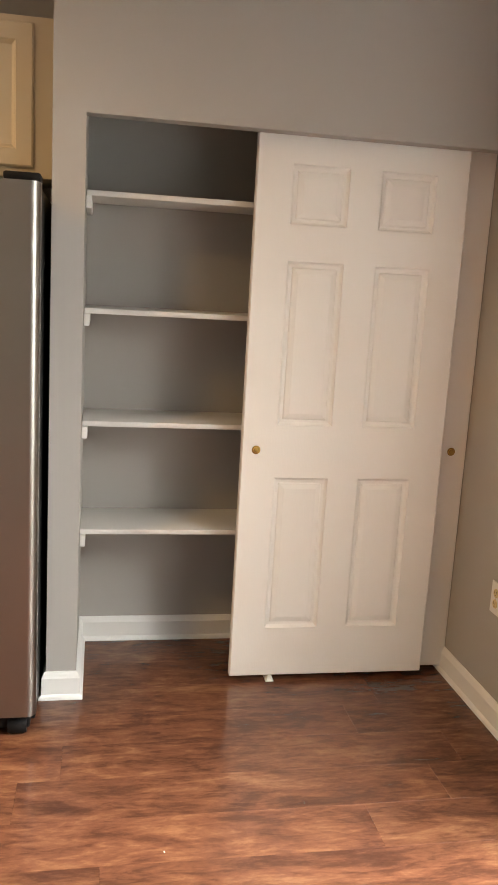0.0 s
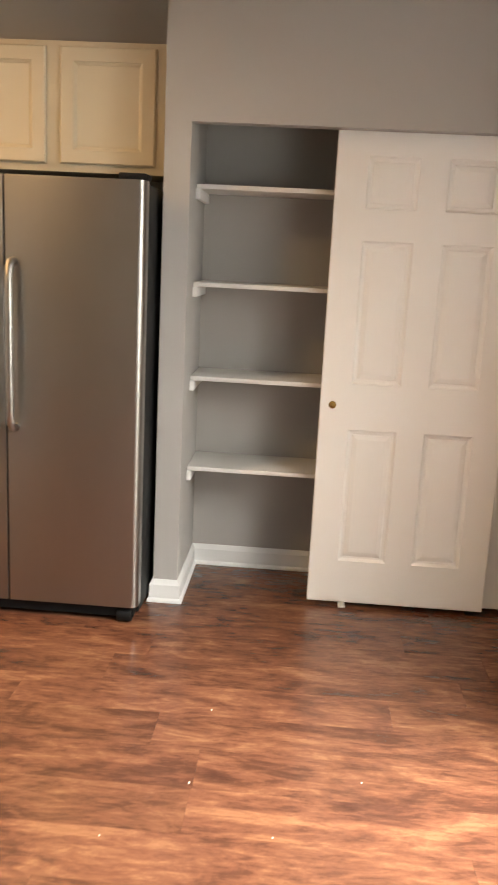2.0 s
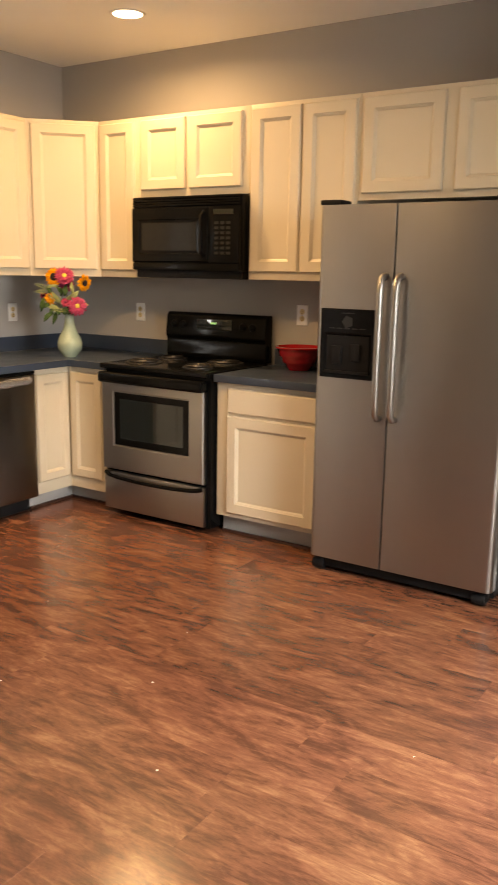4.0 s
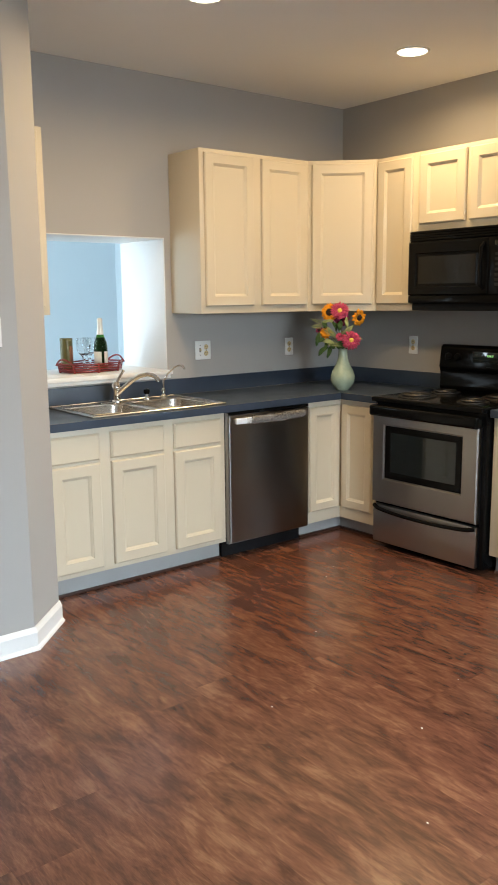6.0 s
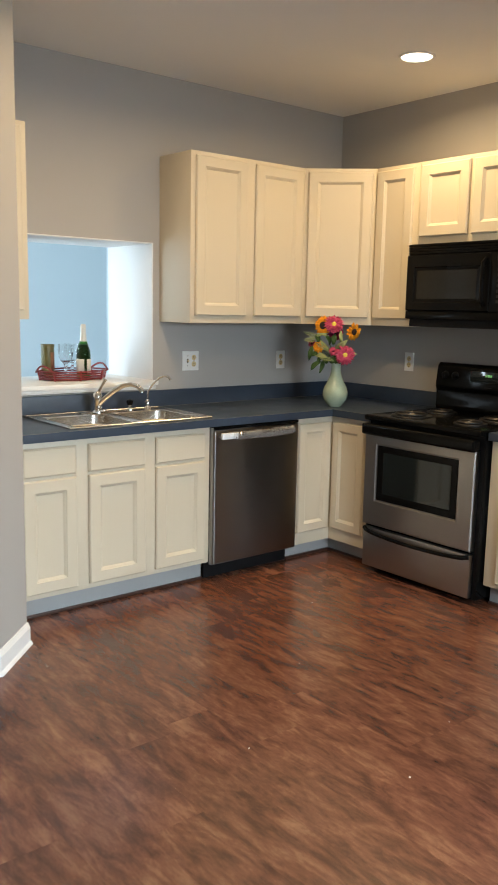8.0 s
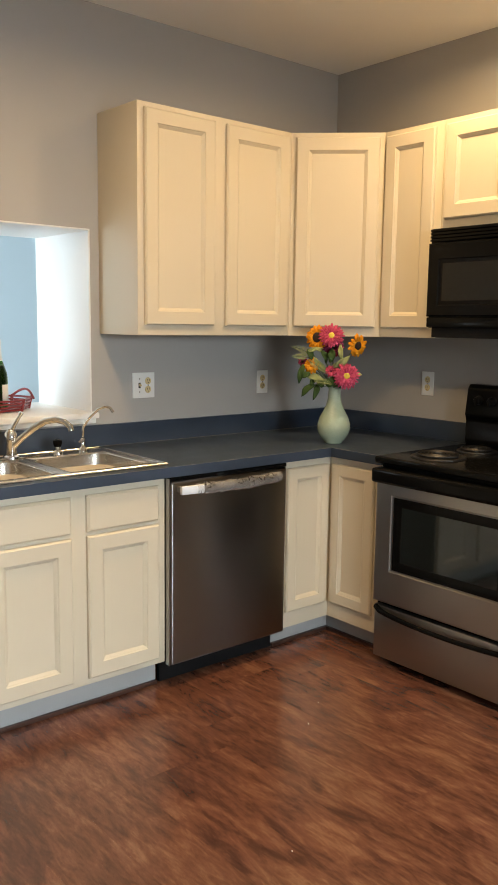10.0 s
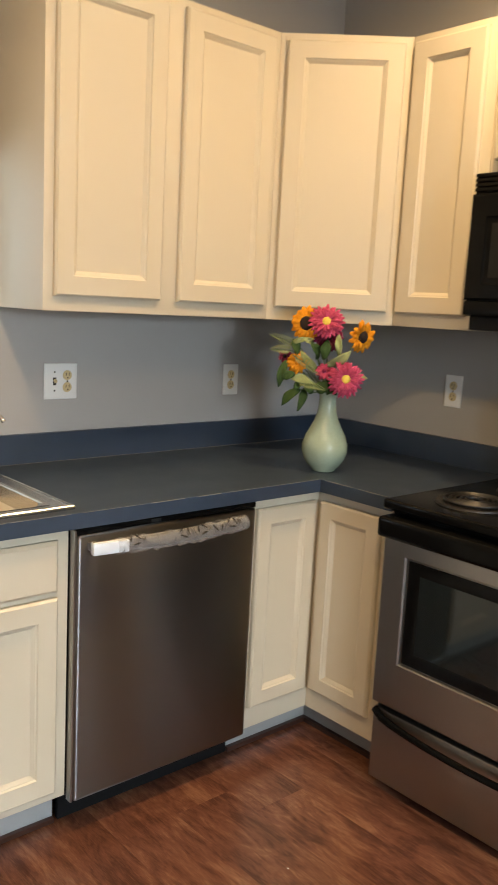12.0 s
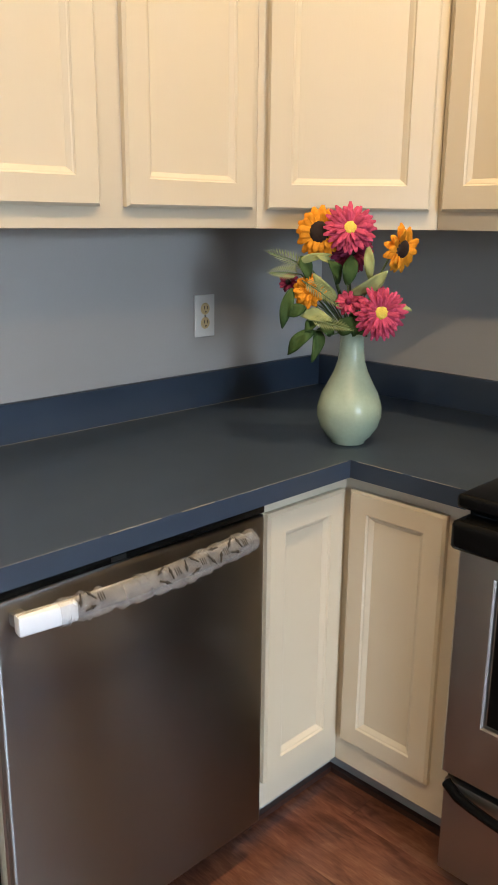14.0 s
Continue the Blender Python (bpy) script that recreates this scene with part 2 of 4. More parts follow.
# ---- mesh tools ----
class Shape:
    """Collects simple solids into one bmesh."""

    def __init__(self):
        self.bm = bmesh.new()

    def _bevel(self, faces, width, seg):
        edges = {e for f in faces for e in f.edges}
        bmesh.ops.bevel(self.bm, geom=list(edges), offset=width, segments=seg, profile=0.6, affect="EDGES", clamp_overlap=True)

    def box(self, x0, x1, y0, y1, z0, z1, bev=0.0, seg=2, m=None):
        v = [self.bm.verts.new((x, y, z)) for x in (x0, x1) for y in (y0, y1) for z in (z0, z1)]
        q = [(0, 1, 3, 2), (4, 6, 7, 5), (0, 4, 5, 1), (2, 3, 7, 6), (0, 2, 6, 4), (1, 5, 7, 3)]
        faces = [self.bm.faces.new([v[i] for i in f]) for f in q]
        if m is not None:
            bmesh.ops.transform(self.bm, matrix=m, verts=v)
        if bev:
            self._bevel(faces, bev, seg)
        return self

    def prism(self, outline, z0, z1, bev=0.0):
        lo = [self.bm.verts.new((x, y, z0)) for x, y in outline]
        hi = [self.bm.verts.new((x, y, z1)) for x, y in outline]
        n = len(outline)
        faces = [self.bm.faces.new(lo[::-1]), self.bm.faces.new(hi)]
        for i in range(n):
            faces.append(self.bm.faces.new((lo[i], lo[(i + 1) % n], hi[(i + 1) % n], hi[i])))
        if bev:
            self._bevel(faces, bev, 2)
        return self

    def lathe(self, profile, seg=32, m=Matrix(), close=False):
        rings = []
        for r, z in profile:
            if r < 1e-6:
                rings.append([self.bm.verts.new(m @ Vector((0, 0, z)))])
            else:
                rings.append([self.bm.verts.new(m @ Vector((r * math.cos(a), r * math.sin(a), z))) for a in (2 * math.pi * k / seg for k in range(seg))])
        for a, b in zip(rings, rings[1:]):
            for k in range(seg):
                k2 = (k + 1) % seg
                if len(a) == 1 and len(b) > 1:
                    self.bm.faces.new((a[0], b[k2], b[k]))
                elif len(b) == 1 and len(a) > 1:
                    self.bm.faces.new((a[k], a[k2], b[0]))
                elif len(a) > 1:
                    self.bm.faces.new((a[k], a[k2], b[k2], b[k]))
        return self

    def tube(self, pts, r, seg=10, caps=True, closed=False):
        pts = [Vector(p) for p in pts]
        rad = r if isinstance(r, (list, tuple)) else [r] * len(pts)
        rings = []
        n = len(pts)
        side = None
        for i, p in enumerate(pts):
            if closed:
                d = (pts[(i + 1) % n] - pts[i - 1]).normalized()
            else:
                d = (pts[min(i + 1, n - 1)] - pts[max(i - 1, 0)]).normalized()
            if side is None:
                side = d.orthogonal().normalized()
            side = (side - d * side.dot(d)).normalized()
            up = d.cross(side)
            rings.append([self.bm.verts.new(p + rad[i] * (math.cos(a) * side + math.sin(a) * up)) for a in (2 * math.pi * k / seg for k in range(seg))])
        for i in range(n if closed else n - 1):
            a, b = rings[i], rings[(i + 1) % n]
            for k in range(seg):
                self.bm.faces.new((a[k], a[(k + 1) % seg], b[(k + 1) % seg], b[k]))
        if caps and not closed:
            self.bm.faces.new(rings[0][::-1])
            self.bm.faces.new(rings[-1])
        return self

    def panelled(self, x0, x1, z0, z1, y, depth, panels, rings, edge=0.004):
        """A slab whose front (towards -y) carries sunk panels. panels: (x0, x1, z0, z1); rings: (inset, sunk)."""
        bm = self.bm
        xs = sorted({x0 + edge, x1 - edge, *(p[0] for p in panels), *(p[1] for p in panels)})
        zs = sorted({z0 + edge, z1 - edge, *(p[2] for p in panels), *(p[3] for p in panels)})
        grid = {}

        def vert(x, yy, z):
            k = (round(x, 5), round(yy, 5), round(z, 5))
            if k not in grid:
                grid[k] = bm.verts.new((x, yy, z))
            return grid[k]

        def ring(a, ya, b, yb):
            ca = [(a[0], a[2]), (a[1], a[2]), (a[1], a[3]), (a[0], a[3])]
            cb = [(b[0], b[2]), (b[1], b[2]), (b[1], b[3]), (b[0], b[3])]
            for i in range(4):
                j = (i + 1) % 4
                bm.faces.new((vert(ca[i][0], ya, ca[i][1]), vert(ca[j][0], ya, ca[j][1]), vert(cb[j][0], yb, cb[j][1]), vert(cb[i][0], yb, cb[i][1])))
        for xa, xb in zip(xs, xs[1:]):
            for za, zb in zip(zs, zs[1:]):
                if any(p[0] - 1e-6 <= xa and xb <= p[1] + 1e-6 and p[2] - 1e-6 <= za and zb <= p[3] + 1e-6 for p in panels):
                    continue
                bm.faces.new((vert(xa, y, za), vert(xb, y, za), vert(xb, y, zb), vert(xa, y, zb)))
        for p in panels:
            prev, py = p, y
            for inset, sunk in rings:
                cur = (p[0] + inset, p[1] - inset, p[2] + inset, p[3] - inset)
                ring(prev, py, cur, y + sunk)
                prev, py = cur, y + sunk
            bm.faces.new((vert(prev[0], py, prev[2]), vert(prev[1], py, prev[2]), vert(prev[1], py, prev[3]), vert(prev[0], py, prev[3])))
        out = Shape()
        f = [(x0 + edge, y, z0 + edge), (x1 - edge, y, z0 + edge), (x1 - edge, y, z1 - edge), (x0 + edge, y, z1 - edge)]
        o = [(x0, y + edge, z0), (x1, y + edge, z0), (x1, y + edge, z1), (x0, y + edge, z1)]
        k = [(x0, y + depth, z0), (x1, y + depth, z0), (x1, y + depth, z1), (x0, y + depth, z1)]
        rows = [[bm.verts.new(c) for c in rr] for rr in (f, o, k)]
        for a, b in zip(rows, rows[1:]):
            for i in range(4):
                j = (i + 1) % 4
                bm.faces.new((a[i], b[i], b[j], a[j]))
        bm.faces.new(rows[2])
        bmesh.ops.remove_doubles(bm, verts=bm.verts, dist=0.00005)
        out.bm.free()
        return self

    def mesh(self, name, mat, smooth=None):
        bm = self.bm
        bmesh.ops.recalc_face_normals(bm, faces=bm.faces)
        me = bpy.data.meshes.new(name)
        bm.to_mesh(me)
        bm.free()
        me.materials.append(mat)
        if smooth is not None:
            me.shade_smooth()
            me.set_sharp_from_angle(angle=radians(smooth))
        return me


def part(parent, name, shape, mat, smooth=35, label="", m=None, kind=""):
    ob = new(name, shape.mesh(name, mat, smooth) if isinstance(shape, Shape) else shape)
    ob.parent = parent
    if m is not None:
        ob.matrix_basis = m
    return tagged(ob, label, kind=kind)


def thing(name, m, label, category, group="", kind=""):
    ob = new(name)
    ob.empty_display_size = 0.1
    ob.matrix_basis = m
    return tagged(ob, label, category, group, kind)


def structure(name, shape, mat, label, category, smooth=None):
    ob = new(name, shape.mesh(name, mat, smooth))
    return tagged(ob, label, category, kind="structure")


# ---- plan ----
XW, YW = -3.28, 3.33        # sink wall and range wall
XR, YB = 1.62, -5.0         # wall of the patio door and back wall
YC = 2.81                   # front of the closet wall
CL, CR = 0.061, 0.165       # closet stub
HC = 2.745                  # ceiling
PA, PB, PZ0, PZ1, PX = 0.94, 1.843, 1.05, 1.835, -3.78   # pass-through
XP = -2.245                 # wall with the switches

s = Shape()
s.box(PX, XW, 0.675, PA, 0, HC).box(PX, XW, PB, YW + 0.15, 0, HC)
s.box(PX, XW, PA, PB, 0, PZ0 - 0.022).box(PX, XW, PA, PB, PZ1, HC)
structure("wall_west", s, M_WALL, "greige painted kitchen wall with a pass-through opening", "wall")
s = Shape().prism([(XP, YB - 0.15), (XP, 0.452), (-2.468, 0.675), (PX, 0.675), (PX, YB - 0.15)], 0, HC)
structure("wall_west_block", s, M_WALL, "greige wall block with a chamfered corner beside the kitchen", "wall")
s = Shape().box(XW, CL, YW, YW + 0.15, 0, HC)
structure("wall_north", s, M_WALL, "greige painted wall behind the range and cabinets", "wall")
s = Shape()
s.box(CL, CR, YC, 3.30, 0, HC).box(CR, XR, YC, 2.875, 1.99, HC).box(CR, XR, 2.875, 2.985, 2.04, HC).box(CL, XR + 0.0, 3.30, YW + 0.15, 0, HC)
structure("wall_closet", s, M_WALL, "greige pantry closet wall with header and back", "wall")
s = Shape()
DY0, DY1, DZ = -0.1, 1.8, 2.05
s.box(XR, XR + 0.15, DY1, YW + 0.15, 0, HC).box(XR, XR + 0.15, YB - 0.15, -3.2, 0, HC).box(XR, XR + 0.15, -1.4, DY0, 0, HC).box(XR, XR + 0.15, -3.2, -1.4, 0, 0.7).box(XR, XR + 0.15, -3.2, -1.4, 2.1, HC).box(XR, XR + 0.15, DY0, DY1, DZ, HC)
structure("wall_east", s, M_WALL, "greige painted wall with a patio door opening", "wall")
# unseen back wall; its window opening is added to admit fill light
s = Shape()
s.box(XP, -1.5, YB - 0.15, YB, 0, HC).box(0.3, XR, YB - 0.15, YB, 0, HC).box(-1.5, 0.3, YB - 0.15, YB, 0, 0.75).box(-1.5, 0.3, YB - 0.15, YB, 2.1, HC)
structure("wall_south", s, M_WALL, "greige painted back wall with an added window opening", "wall")
s = Shape().box(-6.6, XR + 0.15, YB - 0.15, YW + 0.15, HC, HC + 0.12)
structure("ceiling", s, M_CEIL, "flat painted ceiling with recessed lamps", "ceiling")
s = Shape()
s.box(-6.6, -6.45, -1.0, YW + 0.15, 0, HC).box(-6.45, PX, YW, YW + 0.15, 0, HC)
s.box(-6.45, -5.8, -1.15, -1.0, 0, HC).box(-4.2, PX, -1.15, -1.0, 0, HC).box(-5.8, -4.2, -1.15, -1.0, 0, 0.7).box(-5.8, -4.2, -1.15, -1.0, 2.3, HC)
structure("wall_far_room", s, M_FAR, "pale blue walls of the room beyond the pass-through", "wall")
s = Shape().box(-6.6, PX, -1.15, YW + 0.15, -0.1, 0)
structure("floor_far_room", s, M_SHELF, "pale floor of the room beyond", "floor")
s = Shape().box(PX, XR + 0.15, YB - 0.15, YW + 0.15, -0.12, -0.012)
structure("floor_base", s, M_UNDER, "dark underlay below the laminate planks", "floor")
s = Shape().box(-80, 80, -80, 80, -0.3, -0.2)
structure("ground", s, M_LAWN, "grassy ground outside", "ground")
# pale jamb lining of the pass-through and its sill
s = Shape()
s.box(PX - 0.002, XW - 0.001, PB - 0.006, PB, PZ0, PZ1).box(PX - 0.002, XW - 0.001, PA, PA + 0.006, PZ0, PZ1).box(PX - 0.002, XW - 0.001, PA + 0.006, PB - 0.006, PZ1 - 0.006, PZ1)
structure("trim_pass_through", s, M_TRIM, "white painted lining of the pass-through", "trim")
s = Shape()
s.box(PX - 0.03, XW + 0.045, PA - 0.03, PB + 0.012, PZ0 - 0.022, PZ0 + 0.004, 0.006)
s.box(XW + 0.001, XW + 0.03, PA - 0.02, PB + 0.004, PZ0 - 0.045, PZ0 - 0.022, 0.006)
structure("sill_pass_through", s, M_TRIM, "white moulded sill of the pass-through", "trim", 35)


def skirting(name, pts, label):
    """A baseboard with a stepped profile along a line; it stands to the left of the walking direction."""
    prof = [(0, 0), (0.025, 0), (0.0245, 0.006), (0.021, 0.013), (0.015, 0.018), (0.015, 0.078), (0.011, 0.084), (0.009, 0.092), (0.004, 0.1), (0, 0.1)]
    s = Shape()
    rows = []
    n = len(pts)
    for i, p in enumerate(pts):
        p = Vector(p)
        dirs = []
        if i:
            dirs.append((p - Vector(pts[i - 1])).normalized())
        if i < n - 1:
            dirs.append((Vector(pts[i + 1]) - p).normalized())
        nor = [Vector((-d.y, d.x)) for d in dirs]
        off = nor[0] if len(nor) == 1 else (nor[0] + nor[1]) / (1 + nor[0].dot(nor[1]))
        rows.append([s.bm.verts.new((p.x + off.x * a, p.y + off.y * a, z)) for a, z in prof])
    for a, b in zip(rows, rows[1:]):
        for k in range(len(prof)):
            j = (k + 1) % len(prof)
            s.bm.faces.new((a[k], a[j], b[j], b[k]))
    s.bm.faces.new(rows[0])
    s.bm.faces.new(rows[-1])
    return structure(name, s, M_TRIM, label, "baseboard", 30)


skirting("baseboard_closet_stub", [(CL, 3.25), (CL, YC), (CR, YC), (CR, 3.30), (XR, 3.30)][::-1], "white moulded baseboard round the closet stub and closet")
skirting("baseboard_east", [(XR, DY1 + 0.07), (XR, 2.98)], "white moulded baseboard")
skirting("baseboard_west", [(-2.468, 0.675), (XP, 0.452), (XP, YB)], "white moulded baseboard round a chamfered corner")
skirting("baseboard_south", [(XP, YB), (XR, YB)], "white moulded baseboard")


# ---- windows ----
def window(name, m, w, h, bars, label):
    e = thing(name, m, label, "window", kind="structure")
    s = Shape()
    s.box(-w / 2, w / 2, 0.02, 0.1, 0, 0.06, 0.004).box(-w / 2, w / 2, 0.02, 0.1, h - 0.06, h, 0.004)
    for k in range(bars + 2):
        x = -w / 2 + 0.03 + (w - 0.06) * k / (bars + 1)
        s.box(x - 0.03, x + 0.03, 0.02, 0.1, 0.06, h - 0.06, 0.004)
    part(e, "frame", s, M_TRIM)
    g = part(e, "pane", Shape().box(-w / 2 + 0.05, w / 2 - 0.05, 0.055, 0.061, 0.05, h - 0.05), M_PANE)
    g.visible_shadow = False
    return e


window("door_1", pose(XR, (DY0 + DY1) / 2, 0, 0, 0, -90), DY1 - DY0, DZ, 1, "white framed sliding glass patio door")
# this back window is unseen, added for the fill lamp behind it
window("added_window_1", pose(-0.6, YB, 0.75, 0, 0, 180), 1.8, 1.35, 1, "white framed back window, unseen, added to let in fill light")
# unseen window, added only as an opening for the dining fill lamp
window("added_window_3", pose(XR, -2.3, 0.7, 0, 0, -90), 1.8, 1.4, 1, "white framed dining window, unseen, added to let in fill light")
window("window_2", pose(-5.0, -1.0, 0.7, 0, 0, 180), 1.6, 1.6, 1, "white framed window of the far room")


# ---- recessed lamps ----
def ceiling_lamp():
    e = thing("recessed_ceiling_lamp", pose(LAMPS[0][0], LAMPS[0][1], HC), "round white recessed ceiling lamp, switched on", "ceiling lamp", "recessed lamps in the ceiling")
    part(e, "trim", Shape().lathe([(0.076, -0.002), (0.079, -0.006), (0.09, -0.005), (0.094, 0.0), (0.076, 0.0), (0.076, -0.002)], 40), M_TRIM)
    part(e, "lens", Shape().lathe([(0, -0.0025), (0.075, -0.003), (0.075, 0.0), (0, 0)], 40), M_BULB, label="glowing lens")
    return e


lamp = ceiling_lamp()
for lx, ly in LAMPS[1:]:
    copy_thing(lamp, pose(lx, ly, HC))

# ---- cabinets ----


def cab_door(parent, x0, x1, z0, z1, y, rail=0.056):
    s = Shape().panelled(x0, x1, z0, z1, y, 0.018, [(x0 + rail, x1 - rail, z0 + rail, z1 - rail)], [(0.003, 0.004), (0.006, 0.005), (0.015, 0.0125)], edge=0.006)
    return part(parent, "door", s, M_CAB, None)


def drawer_front(parent, x0, x1, z0, z1, y):
    s = Shape().panelled(x0, x1, z0, z1, y, 0.018, [], [], edge=0.009)
    return part(parent, "drawer_front", s, M_CAB, None)


def wall_cabinet(m, w, z0, z1, doors, label, depth=0.31, d0=None, d1=None):
    """Local x along the wall from 0, front at y 0, the wall at y = depth."""
    e = thing("wall_cabinet", m, label, "cabinet", "ivory wall cabinets")
    s = Shape().box(0, w, 0.0, depth - 0.002, z0, z1, 0.0025)
    part(e, "body", s, M_CAB)
    for a, b in doors:
        cab_door(e, a, b, d0 if d0 else z0 + 0.042, d1 if d1 else z1 - 0.022, -0.0185)
    return e


UB, UT = 1.392, 2.31
FX, FY = XW + 0.31, YW - 0.31
# beside the pass-through
wall_cabinet(pose(FX, 1.884, 0, 0, 0, 90), 0.834, UB, UT, [(0.029, 0.384), (0.448, 0.808)], "ivory painted two-door wall cabinet")
wall_cabinet(pose(FX, 0.70, 0, 0, 0, 90), 0.245, UB + 0.012, UT, [(0.014, 0.215)], "ivory painted narrow wall cabinet beside the pass-through")
# corner
e = thing("corner_wall_cabinet", pose(FX, 2.72, 0, 0, 0, 45), "ivory painted diagonal corner wall cabinet", "cabinet", "ivory wall cabinets")
dl = (0.30) * math.sqrt(2)
s = Shape()
inv = pose(FX, 2.72, 0, 0, 0, 45).inverted()
poly = [(FX, 2.7185), (FX + 0.3, YW - 0.31), (FX + 0.3, YW - 0.002), (XW + 0.002, YW - 0.002), (XW + 0.002, 2.7185)]
s.prism([tuple((inv @ Vector((x, y, 0))).to_2d()) for x, y in poly], UB, UT)
part(e, "body", s, M_CAB, None)
cab_door(e, 0.022, dl - 0.022, UB + 0.042, UT - 0.022, -0.0185)
XC = FX + 0.3
wall_cabinet(pose(XC + 0.0015, FY, 0), -2.342 - XC - 0.003, UB, UT, [(0.016, 0.288)], "ivory painted narrow wall cabinet")
wall_cabinet(pose(-2.3405, FY, 0), 0.777, 1.857, UT, [(0.018, 0.342), (0.37, 0.730)], "ivory painted short wall cabinet above the microwave", d0=1.897)
wall_cabinet(pose(-1.562, FY, 0), 0.647, UB + 0.005, UT, [(0.014, 0.316), (0.332, 0.634)], "ivory painted tall two-door wall cabinet")
wall_cabinet(pose(-0.913, FY, 0), CL + 0.911, 1.80, UT, [(0.023, 0.441), (0.502, 0.90)], "ivory painted wall cabinet above the refrigerator", d0=1.832)

CT = 0.90


def base_cabinet(m, w, units, label, depth=0.60, name="base_cabinet"):
    """units: (x0, x1, with a drawer)."""
    e = thing(name, m, label, "cabinet", "ivory base cabinets")
    part(e, "body", Shape().box(0, w, 0, depth - 0.002, 0.112, CT - 0.042, 0.002), M_CAB)
    part(e, "toe_kick", Shape().box(0.0, w, 0.068, depth - 0.01, 0.002, 0.112), M_KICK, label="grey toe kick")
    part(e, "shoe_moulding", Shape().box(0.0, w, 0.052, 0.0675, 0.0005, 0.016, 0.004), M_SHOE, label="dark brown shoe moulding")
    for a, b, drawer in units:
        if drawer:
            drawer_front(e, a, b, 0.692, 0.828, -0.0185)
            cab_door(e, a, b, 0.138, 0.678, -0.0185)
        else:
            cab_door(e, a, b, 0.147, 0.842, -0.0185)
    return e


BX, BY = XW + 0.605, YW - 0.605
base_cabinet(pose(BX, 0.695, 0, 0, 0, 90), 1.117, [(0.06, 0.331, 1), (0.395, 0.711, 1), (0.774, 1.083, 1)], "ivory painted sink base cabinet with drawers and doors")
base_cabinet(pose(-1.556, BY, 0), 0.69, [(0.073, 0.62, 1)], "ivory painted base cabinet with one drawer and door")
# corner carousel cabinet with two doors that meet in the inner corner
e = thing("corner_base_cabinet", pose(BX, BY, 0), "ivory painted corner base cabinet with two hinged doors", "cabinet", "ivory base cabinets")
lo, ro = 2.432 - BY, -2.342 - BX
poly = [(0, lo), (0, 0), (ro, 0), (ro, 0.603), (-0.603, 0.603), (-0.603, lo)]
part(e, "body", Shape().prism(poly, 0.100, CT - 0.042), M_CAB, None)
kick = [(-0.068, lo), (-0.068, 0.068), (ro, 0.068), (ro, 0.59), (-0.59, 0.59), (-0.59, lo)]
part(e, "toe_kick", Shape().prism(kick, 0.002, 0.100), M_KICK, None, "grey toe kick")
shoe = [(-0.068, lo), (-0.068, 0.068), (ro, 0.068), (ro, 0.053), (-0.053, 0.053), (-0.053, lo)]
part(e, "shoe_moulding", Shape().prism(shoe, 0.0005, 0.016), M_SHOE, None, "dark brown shoe moulding")
for mm, ww in ((pose(0.0, lo + 0.018, 0, 0, 0, 90), -lo - 0.041), (pose(0.023, 0, 0), 0.252)):
    d = cab_door(e, 0, ww, 0.174, 0.824, -0.0185, rail=0.05)
    d.matrix_basis = mm

# ---- countertop ----
CX, CY = XW + 0.644, YW - 0.644
e = thing("countertop", pose(0, 0, 0), "navy laminate countertop with low backsplash and worn edges", "countertop")
SX0, SX1, SY0, SY1 = -3.15, -2.705, 1.03, 1.80
s = Shape()
z0, z1 = CT - 0.041, CT
s.box(XW + 0.02, SX0, 0.695, 2.686, z0, z1).box(SX1, CX, 0.695, CY, z0, z1)
s.box(SX0, SX1, 0.695, SY0, z0, z1).box(SX0, SX1, SY1, CY, z0, z1)
s.box(SX0, -2.345, CY, YW - 0.02, z0, z1).box(XW + 0.02, SX0, 2.686, YW - 0.02, z0, z1)
part(e, "top", s, M_COUNTER, None)
s = Shape()
s.box(XW + 0.001, XW + 0.02, 0.695, YW - 0.021, CT - 0.04, 0.995, 0.003).box(XW + 0.001, -2.37, YW - 0.02, YW - 0.001, CT - 0.04, 0.995, 0.003)
part(e, "backsplash", s, M_COUNTER)
rng = random.Random(5)
s = Shape()
y = 0.72
while y < CY - 0.05:
    y2 = min(y + rng.uniform(0.04, 0.3), CY - 0.01)
    s.tube([(CX - 0.0002, y, CT - 0.0004), (CX - 0.0002, y2, CT - 0.0004)], rng.uniform(0.0005, 0.0011), 5)
    y = y2 + rng.uniform(0.004, 0.06)
x = CX + 0.02
while x < -2.38:
    x2 = min(x + rng.uniform(0.03, 0.12), -2.35)
    s.tube([(x, CY + 0.0002, CT - 0.0004), (x2, CY + 0.0002, CT - 0.0004)], rng.uniform(0.0005, 0.001), 5)
    x = x2 + rng.uniform(0.01, 0.05)
part(e, "worn_edge", s, M_WORN, None, "pale worn line along the laminate edge", kind="stuff")
s = Shape()
s.tube([(XW + 0.0205, 0.72, CT + 0.0004), (XW + 0.0205, YW - 0.03, CT + 0.0003)], 0.0005, 5)
part(e, "caulk_line", s, M_WORN, None, "pale line in the backsplash joint")
e = thing("countertop", pose(0, 0, 0), "short navy laminate countertop beside the refrigerator", "countertop")
part(e, "top", Shape().box(-1.558, -0.868, CY, YW - 0.02, z0, z1, 0.004), M_COUNTER)
part(e, "backsplash", Shape().box(-1.558, -0.868, YW - 0.02, YW - 0.001, CT - 0.04, 0.995, 0.003), M_COUNTER)


